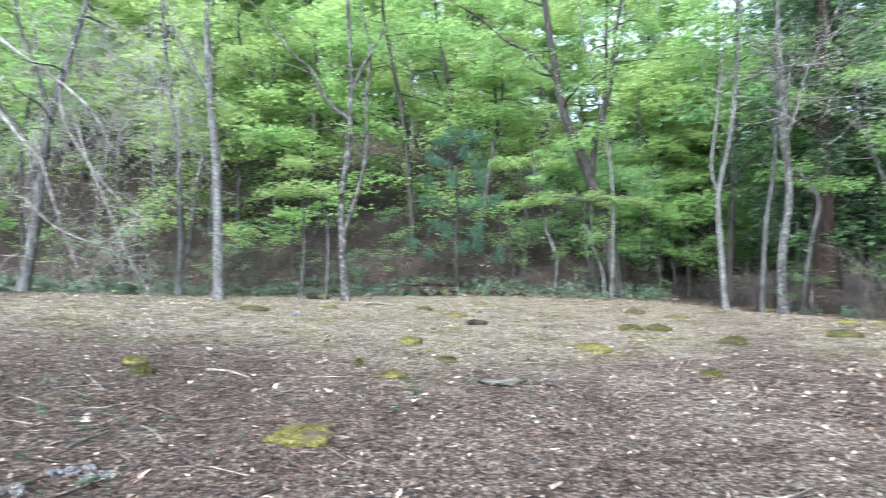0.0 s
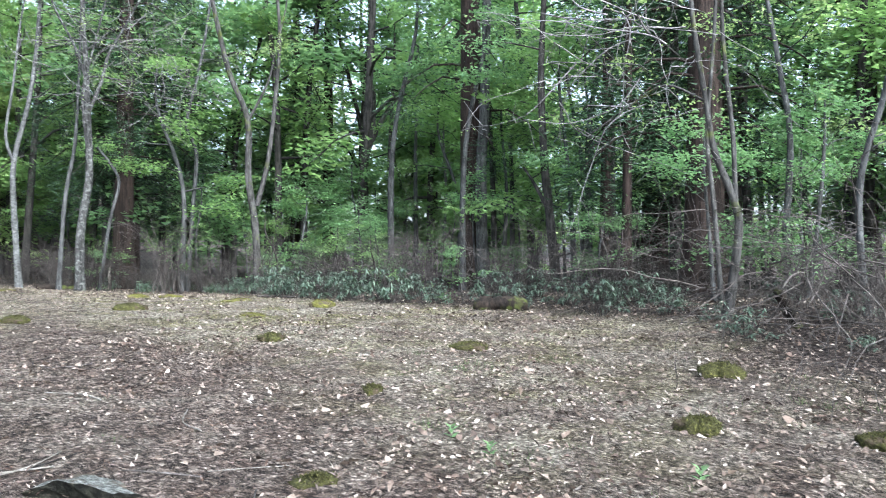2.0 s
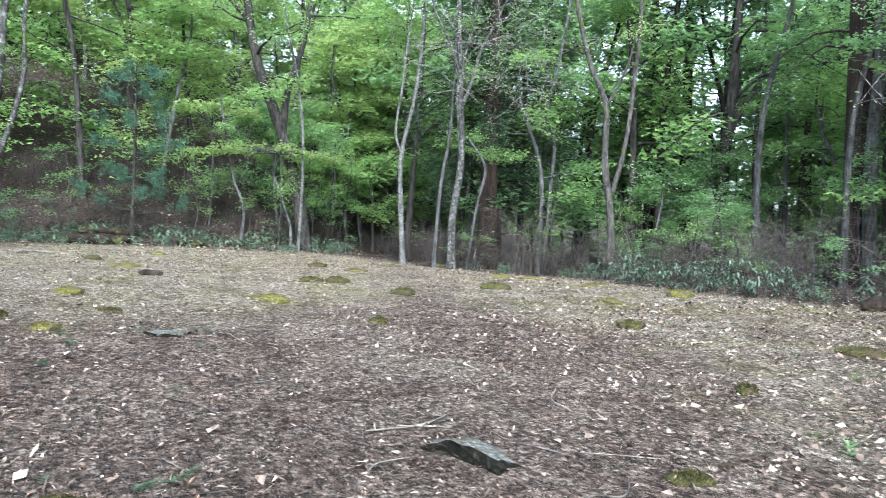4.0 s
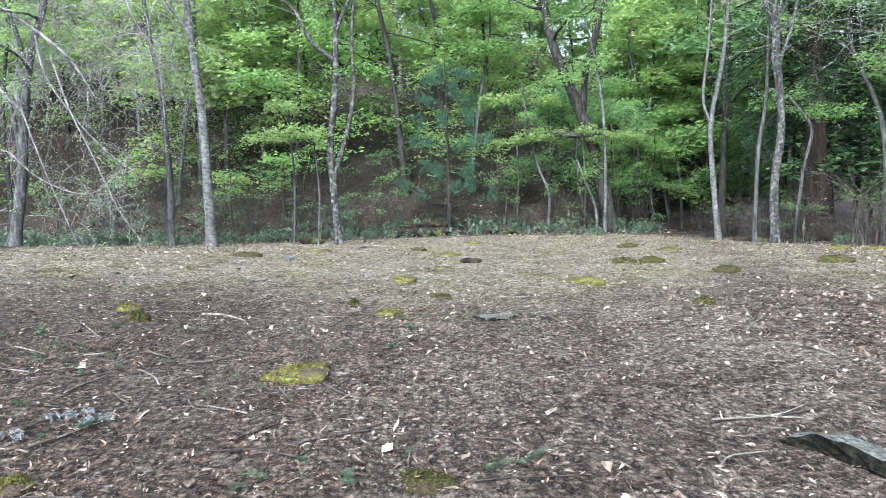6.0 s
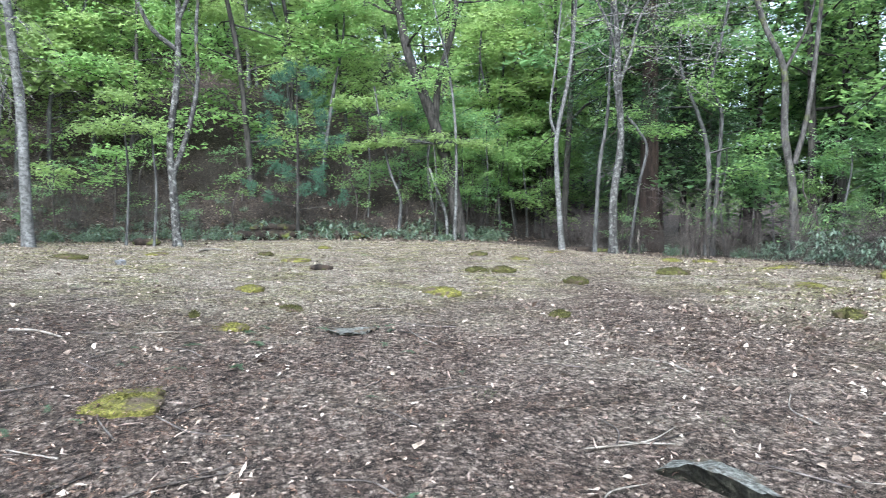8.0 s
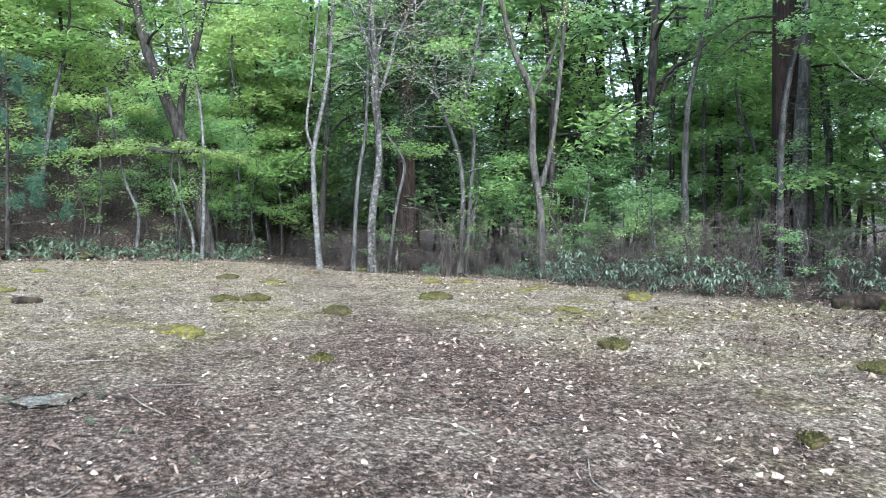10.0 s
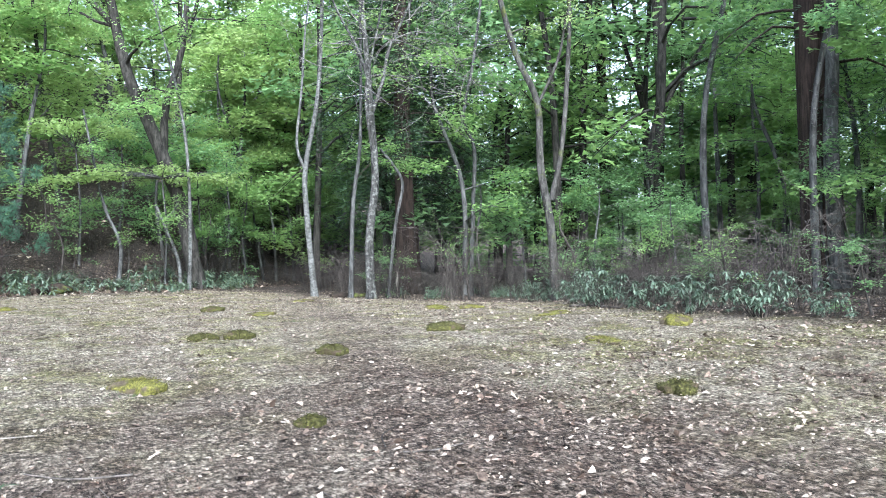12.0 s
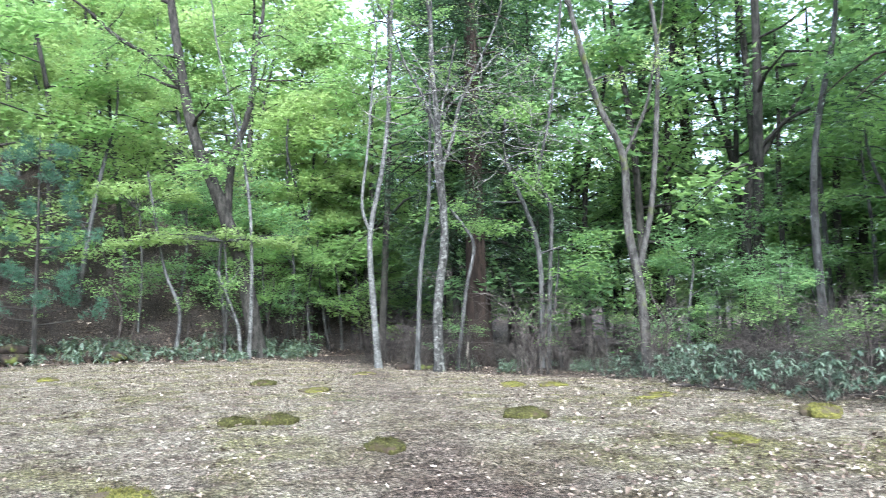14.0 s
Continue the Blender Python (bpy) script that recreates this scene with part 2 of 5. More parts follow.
MOSS_DARK = lump_material("brown_moss", [(0.3, (0.0112, 0.0112, 0.00562)), (0.52, (0.0469, 0.0469, 0.016)), (0.72, (0.14, 0.136, 0.0394))], 45.0, (0.06, 0.045, 0.03), 0.55)
ROCK = lump_material("lichened_rock", [(0.34, (0.025, 0.026, 0.022)), (0.5, (0.105, 0.108, 0.095)), (0.66, (0.27, 0.28, 0.255))], 30.0, (0.075, 0.06, 0.042), 0.52, 0.95, 0.05)
ROCK_PALE = lump_material("pale_rock", [(0.34, (0.06, 0.063, 0.065)), (0.52, (0.17, 0.176, 0.18)), (0.68, (0.36, 0.37, 0.38))], 40.0, (0.06, 0.05, 0.04), 0.56, 0.9, 0.03)
# moss-dark side colour that also holds the shade of the undercut
ROCK_SIDE = lump_material("shaded_mossy_rock_side", [(0.34, (0.004, 0.004, 0.0035)), (0.54, (0.018, 0.018, 0.013)), (0.72, (0.05, 0.05, 0.036))], 24.0, None, 0.5, 0.95, 0.05)


# ---- mesh tools ----
RNG = np.random.default_rng(11)


def mesh_of(name, verts, faces, smooth=True):
    me = bpy.data.meshes.new(name)
    verts, faces = np.asarray(verts, float), np.asarray(faces, np.int32)
    n, k = faces.shape
    me.vertices.add(len(verts))
    me.vertices.foreach_set("co", verts.ravel())
    me.loops.add(n * k)
    me.loops.foreach_set("vertex_index", faces.ravel())
    me.polygons.add(n)
    me.polygons.foreach_set("loop_start", np.arange(0, n * k, k, dtype=np.int32))
    me.polygons.foreach_set("use_smooth", np.full(n, smooth))
    me.update(calc_edges=True)
    me.validate()
    return me


def part(name, me, mat, parent, label="", kind=""):
    ob = new(name, me)
    if not me.materials:
        me.materials.append(mat)
    ob.parent = parent
    return tagged(ob, label, kind=kind)


def thing(name, place, label, category, group="", kind=""):
    ob = new(name)
    ob.empty_display_size = 0.1
    ob.matrix_world = pose(*place)
    return tagged(ob, label, category, group, kind)


def solid(name, me, mat, place, label, category, group="", kind="", turn=0.0):
    ob = new(name, me)
    if not me.materials:
        me.materials.append(mat)
    ob.matrix_world = pose(*place, 0, 0, turn)
    return tagged(ob, label, category, group, kind)


def spline(points, per=4):
    p = np.asarray(points, float)
    q = np.vstack([2 * p[0] - p[1], p, 2 * p[-1] - p[-2]])
    out = []
    for i in range(1, len(q) - 2):
        for s in np.arange(per) / per:
            a, b, c, d = q[i - 1:i + 3]
            out.append(0.5 * (2 * b + (c - a) * s + (2 * a - 5 * b + 4 * c - d) * s * s + (3 * b - a - 3 * c + d) * s ** 3))
    return np.array(out + [p[-1]])


def tube(path, radii, sides=8, rough=0.0):
    """Vertices and quads of a tapered tube along a path."""
    p, r = np.asarray(path, float), np.asarray(radii, float)
    d = np.gradient(p, axis=0)
    d /= np.linalg.norm(d, axis=1)[:, None] + 1e-9
    ref = np.array((0.0, 1.0, 0.0)) if abs(d[:, 2]).mean() > 0.6 else np.array((0.0, 0.0, 1.0))
    u = np.cross(d, ref)
    u /= np.linalg.norm(u, axis=1)[:, None] + 1e-9
    v = np.cross(d, u)
    a = np.arange(sides) * 2 * math.pi / sides
    rr = r[:, None] * (1 + rough * RNG.normal(size=(len(p), sides))) if rough else np.repeat(r[:, None], sides, 1)
    verts = p[:, None] + rr[..., None] * (np.cos(a)[None, :, None] * u[:, None] + np.sin(a)[None, :, None] * v[:, None])
    i, j = np.meshgrid(np.arange(len(p) - 1), np.arange(sides), indexing="ij")
    k = (j + 1) % sides
    faces = np.stack([i * sides + j, i * sides + k, (i + 1) * sides + k, (i + 1) * sides + j], -1).reshape(-1, 4)
    return verts.reshape(-1, 3), faces


def joined(pieces):
    verts, faces, n = [], [], 0
    for v, f in pieces:
        verts.append(v)
        faces.append(f + n)
        n += len(v)
    return np.vstack(verts), np.vstack(faces)


def unit(v):
    return v / (np.linalg.norm(v, axis=-1, keepdims=True) + 1e-9)


def blades(at, along, up, length, width, fold=0.25):
    """Many leaves, each two triangles folded along its midrib."""
    at, along = np.asarray(at, float), unit(np.asarray(along, float))
    side = unit(np.cross(up, along))
    nrm = np.cross(along, side)
    l, w = np.broadcast_to(length, len(at))[:, None], np.broadcast_to(width, len(at))[:, None]
    mid = at + along * l * 0.45
    tip = at + along * l - nrm * l * 0.1
    v = np.stack([at, mid + side * w / 2 + nrm * w * fold, tip, mid - side * w / 2 + nrm * w * fold], 1).reshape(-1, 3)
    k = np.arange(len(at))[:, None] * 4
    return v, np.vstack([k + (0, 1, 2), k + (0, 2, 3)])


def slips(at, along, up, length, width):
    """Many small far leaves, one triangle each."""
    keep = np.arange(len(at)) % 5 < 4
    at, along, up = at[keep], unit(along[keep]), up[keep]
    side = np.cross(up, along)
    l, w = length[keep, None] * 1.1, width[keep, None] * 1.1
    v = np.stack([at, at + along * l + side * w * 0.5, at + along * l * 0.8 - side * w * 0.6], 1).reshape(-1, 3)
    return v, np.arange(len(v)).reshape(-1, 3)


def scraps(at, along, up, length, width):
    """Torn leaf pieces: four uneven corners each, bent along the middle."""
    along = unit(along)
    side = unit(np.cross(up, along))
    nrm = np.cross(along, side)
    n = len(at)
    l, w = length[:, None], width[:, None]
    j = RNG.uniform(0.25, 0.75, (n, 6))
    a = at + side * w * (j[:, :1] - 0.5)
    b = at + along * l * j[:, 1:2] + side * w * 0.8 * j[:, 2:3] + nrm * w * 0.15
    c = at + along * l * (0.6 + 0.5 * j[:, 3:4]) + side * w * (j[:, 4:5] - 0.5)
    d = at + along * l * j[:, 5:6] - side * w * 0.8 * j[:, 0:1] + nrm * w * 0.15
    k = np.arange(n)[:, None] * 4
    return np.stack([a, b, c, d], 1).reshape(-1, 3), np.vstack([k + (0, 1, 2), k + (0, 2, 3)])


def sprays(anchors, spread, count, length, width, flat=0.14, tilt=0.6, droop=0.0, simple=False):
    """Leaves in flat layered sprays round the anchor points."""
    a = np.repeat(np.asarray(anchors, float), count, 0)
    n = len(a)
    ang, rad = RNG.uniform(0, 2 * math.pi, n), np.sqrt(RNG.uniform(0, 1, n)) * np.repeat(RNG.uniform(0.6, 1.2, len(anchors)) * spread, count)
    off = np.stack([np.cos(ang) * rad, np.sin(ang) * rad, RNG.normal(0, flat * spread, n) - droop * rad], 1)
    # each spray leans its own way
    lean = np.repeat(RNG.normal(0, 0.22, (len(anchors), 2)), count, 0)
    off[:, 2] += (off[:, :2] * lean).sum(1)
    out = np.stack([np.cos(ang + RNG.normal(0, 0.9, n)), np.sin(ang + RNG.normal(0, 0.9, n)), RNG.normal(-0.15, 0.3, n)], 1)
    up = np.stack([RNG.normal(0, tilt, n), RNG.normal(0, tilt, n), np.ones(n)], 1)
    size = RNG.uniform(0.7, 1.25, n)
    return slips(a + off, out, unit(up), length * size, width * size) if simple else blades(a + off, out, unit(up), length * size, width * size)


# ---- the lie of the land ----
HUMPS = [0.03, 0.738, 0.438, -0.059, -0.015, 0.054, -0.261, 0.253, -0.158, 0.088, 0.205, 0.352, 0.201, 0.256, -0.367, -0.126, 0.187, 0.193, -0.016, -0.064]


def foot(x):
    """Where the hill begins behind the clearing."""
    return 26.9 + np.maximum(0, x - 6.0) * 1.05 - np.maximum(0, -5 - x) * 0.12


def ground_z(x, y):
    x, y = np.asarray(x, float), np.asarray(y, float)
    z, k = 0.0, 0
    for cx in (-12, -3, 6, 15, 24):
        for cy in (2, 11, 20, 29):
            z = z + HUMPS[k] * np.exp(-((x - cx) ** 2 + (y - cy) ** 2) / 112.5)
            k += 1
    d = np.maximum(0, y - foot(x))
    bank = 0.35 / (1 + np.exp(-np.clip(x - 10.0 - 0.25 * (y - 3), -30, 30) * 1.6)) * np.exp(-((y - 2.2) / 2.6) ** 2) * np.exp(-((x - 11) / 5) ** 2)
    return z + 27 * np.tanh(0.52 * d * d / (d + 2.0) / 27) + bank


def relief(x, y):
    return (0.012 * np.sin(3.1 * x + 1.7 * y) * np.sin(2.3 * y - 1.1 * x + 1) + 0.008 * np.sin(7.3 * x - 2.2 * y) * np.sin(6.1 * y + 3.0 * x)
            + 0.006 * np.sin(13.1 * x + 4 * y + 2) * np.sin(11.7 * y - 5 * x))


def floor_z(x, y):
    return ground_z(x, y) + relief(x, y)


def edge_x(y):
    """The clearing's edge towards the wood."""
    return np.interp(y, (-6, 0, 2, 3.5, 7, 10, 13, 17, 20, 23, 26, 28), (6.5, 7.0, 8.4, 10.2, 11.2, 10.6, 11.2, 12.8, 11.8, 10.6, 9.6, 7.0))


def in_clearing(x, y):
    return (x < edge_x(y)) & (y < foot(x) - 0.4) & (x > -9)


def axis(a, b, step, far):
    mid = list(np.arange(a, b, step))
    out, s = [], step
    lo, hi = mid[0], mid[-1]
    left, right = [], []
    while lo > -far or hi < far:
        s *= 1.22
        lo, hi = lo - s, hi + s
        left.insert(0, lo)
        right.append(hi)
    return np.array(left + mid + right)


def build_ground():
    gx, gy = axis(-9, 13.5, 0.12, 700), axis(-1.0, 28, 0.125, 700)
    x, y = np.meshgrid(gx, gy, indexing="ij")
    z = floor_z(x, y)
    i, j = np.meshgrid(np.arange(len(gx) - 1), np.arange(len(gy) - 1), indexing="ij")
    m = len(gy)
    f = np.stack([i * m + j, (i + 1) * m + j, (i + 1) * m + j + 1, i * m + j + 1], -1).reshape(-1, 4)
    me = mesh_of("ground", np.stack([x, y, z], -1).reshape(-1, 3), f)
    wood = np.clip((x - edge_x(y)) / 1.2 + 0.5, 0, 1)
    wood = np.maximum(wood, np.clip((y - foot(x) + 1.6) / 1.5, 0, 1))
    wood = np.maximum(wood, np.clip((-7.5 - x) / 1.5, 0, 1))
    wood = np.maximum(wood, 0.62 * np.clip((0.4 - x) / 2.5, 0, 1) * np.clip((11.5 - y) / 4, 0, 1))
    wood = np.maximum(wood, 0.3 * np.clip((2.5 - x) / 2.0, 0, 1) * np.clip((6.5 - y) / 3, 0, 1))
    # near right corner: shade under the trees put into the floor colour
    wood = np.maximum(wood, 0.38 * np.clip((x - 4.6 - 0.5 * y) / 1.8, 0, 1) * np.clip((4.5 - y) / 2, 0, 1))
    straw = np.clip((y - 6.5) / 5, 0, 1) * 0.9 + np.clip((x - 3.2 - 0.4 * (y - 4)) / 2.0, 0, 1) * 0.55 * np.clip((y + 0.5) / 4, 0, 1)
    straw = np.clip(straw - 0.6 * np.exp(-((x - 3.2 - 0.35 * (y - 6)) / 0.9) ** 2), 0, 1)
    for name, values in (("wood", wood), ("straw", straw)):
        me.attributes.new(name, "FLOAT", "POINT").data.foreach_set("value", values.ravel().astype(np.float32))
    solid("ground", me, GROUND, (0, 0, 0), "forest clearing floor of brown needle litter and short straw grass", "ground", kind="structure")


build_ground()


# ---- trees ----
def grown_limbs(stem, r0, r1, start, number, reach, rise=0.45, coarse=False):
    """Side limbs along a stem: paths with their radii, and the ends where leaves hang."""
    limbs, ends = [], []
    for k in range(number):
        s = start + (1 - start) * (k + RNG.uniform(0, 0.9)) / number
        i = min(int(s * (len(stem) - 1)), len(stem) - 2)
        p = stem[i] + (stem[i + 1] - stem[i]) * (s * (len(stem) - 1) - i)
        r = (r0 + (r1 - r0) * s) * RNG.uniform(0.3, 0.5)
        a = RNG.uniform(0, 2 * math.pi)
        L = reach * RNG.uniform(0.55, 1.15) * (1.1 - 0.45 * s)
        d = np.array((math.cos(a), math.sin(a), rise * RNG.uniform(0.3, 1.6)))
        path = [p]
        for q in range(4):
            d = d + RNG.normal(0, 0.22, 3) - np.array((0, 0, 0.1))
            path.append(path[-1] + unit(d) * L / 4)
        path = np.array(path)
        limbs.append((path if coarse else spline(path, 2), r, r * 0.25))
        ends += [path[2], path[3], path[4], (path[3] + path[4]) / 2]
        for q in (2, 3, 3, 4):
            e = unit(d + RNG.normal(0, 0.7, 3) * (1, 1, 0.35)) * L * RNG.uniform(0.25, 0.5)
            twig = np.array([path[q], path[q] + e * 0.5 + RNG.normal(0, 0.04, 3), path[q] + e - (0, 0, 0.05)])
            limbs.append((twig[::2] if coarse else twig, r * 0.4, r * 0.12))
            ends += [twig[1], twig[2]]
    return limbs, np.array(ends)


SLIM = 0.82


def build_tree(name, label, stems, bark, leaf=None, number=8, reach=2.0, start=0.45, spread=0.45, count=22, size=0.085, taller=2.5, group="", category="tree", rise=0.45, root=1.45, flat=0.14, coarse=False):
    """A tree with its stems as given: base and tip radius, points. Limbs and leaves grow on them."""
    b = np.array(stems[0][2][0], float)
    b[2] = float(ground_z(b[0], b[1]))
    ob = thing(name, b, label, category, group)
    ends, wood = [], []
    for n, (r0, r1, pts) in enumerate(stems):
        r0, r1 = r0 * SLIM, r1 * SLIM
        p = np.array(pts, float)
        if n == 0:
            p[0, 2] = b[2] - 0.15
        if taller and n < 3 and p[-1, 2] - b[2] > 5:
            p = np.vstack([p, p[-1] + unit(p[-1] - p[-2]) * taller * 0.5 + (0.1, 0.1, 0.3), p[-1] + unit(p[-1] - p[-2]) * taller + (-0.2, 0.1, 0.6)])
            r1 = r1 * 0.45
        p = spline(p - b, 5)
        s = np.linspace(0, 1, len(p))
        rad = r0 + (r1 - r0) * s
        if n == 0:
            rad = rad * (1 + (root - 1) * np.exp(-np.maximum(p[:, 2], 0) / 0.18))
        stem = part("trunk" if n == 0 else "limb", mesh_of("trunk", *tube(p, rad, (7 if coarse else 12) if n == 0 else 8, 0.05)), bark, ob)
        if number:
            limbs, e = grown_limbs(p, r0, r1, start if n == 0 else 0.35, number if n == 0 else max(2, number // 2), reach, rise, coarse)
            for q, a, c in limbs:
                piece = tube(q, np.linspace(a, c, len(q)), 3 if len(q) <= 3 else 4 if coarse else 6)
                if len(q) > 3 and not coarse:
                    part("branch", mesh_of("branch", *piece), bark, stem)
                else:
                    wood.append(piece)
            ends.append(e)
    if wood:
        part("twig_mass", mesh_of("twig_mass", *joined(wood)), bark, ob, kind="stuff")
    if leaf and ends:
        if coarse:
            crown = sprays(np.vstack(ends), spread, count * 2, size * 0.72, size * 0.5, flat, 0.45, simple=True)
        else:
            crown = sprays(np.vstack(ends), spread, count, size, size * 0.62, flat, 0.45)
        part("crown", mesh_of("crown", *crown), leaf, ob, kind="stuff")
    return ob


def build_cedar(name, label, base, lean, radius, height, first, number, reach, group=""):
    """A tall cedar: straight fibrous trunk, hanging sprays of dark needles."""
    x, y = base
    z = float(ground_z(x, y))
    ob = thing(name, (x, y, z), label, "tree", group)
    s = np.linspace(0, 1, 12)
    p = np.stack([lean[0] * s * height, lean[1] * s * height, -0.3 + s * (height + 0.3)], 1)
    rad = radius * (1 - 0.72 * s) * (1 + 0.45 * np.exp(-np.maximum(p[:, 2], 0) / 0.5))
    v, f = tube(p, rad, 20, 0.0)
    flute = 1 + 0.018 * np.sin(np.arange(20) * 1.26)
    ring = p.repeat(20, 0)
    v = ring + (v - ring) * np.tile(flute, 12)[:, None]
    part("trunk", mesh_of("trunk", v, f), BARK_CEDAR, ob)
    wood, ends = [], []
    for k in range(number):
        h = first + (height - first) * (k / number) ** 1.2
        a, L = RNG.uniform(0, 2 * math.pi), reach * (1 - 0.75 * (h - first) / (height - first + 0.1)) * RNG.uniform(0.7, 1.1)
        q = np.array([(0, 0, h), (math.cos(a) * L * 0.5, math.sin(a) * L * 0.5, h + 0.05), (math.cos(a) * L, math.sin(a) * L, h - 0.35 * L)]) + (lean[0] * h, lean[1] * h, 0)
        wood.append(tube(spline(q, 2), np.linspace(0.045, 0.012, 5), 4))
        ends += [q[1], q[1] * 0.5 + q[2] * 0.5, q[2], q[2] - (0, 0, 0.3)]
    part("twig_mass", mesh_of("twig_mass", *joined(wood)), BARK_CEDAR, ob, kind="stuff")
    part("crown", mesh_of("crown", *sprays(np.array(ends), 0.6, 180 if y > 24 else 85, 0.19, 0.035, 0.4, 0.9, 0.8, simple=True)), LEAF_CEDAR, ob, kind="stuff")
    return ob


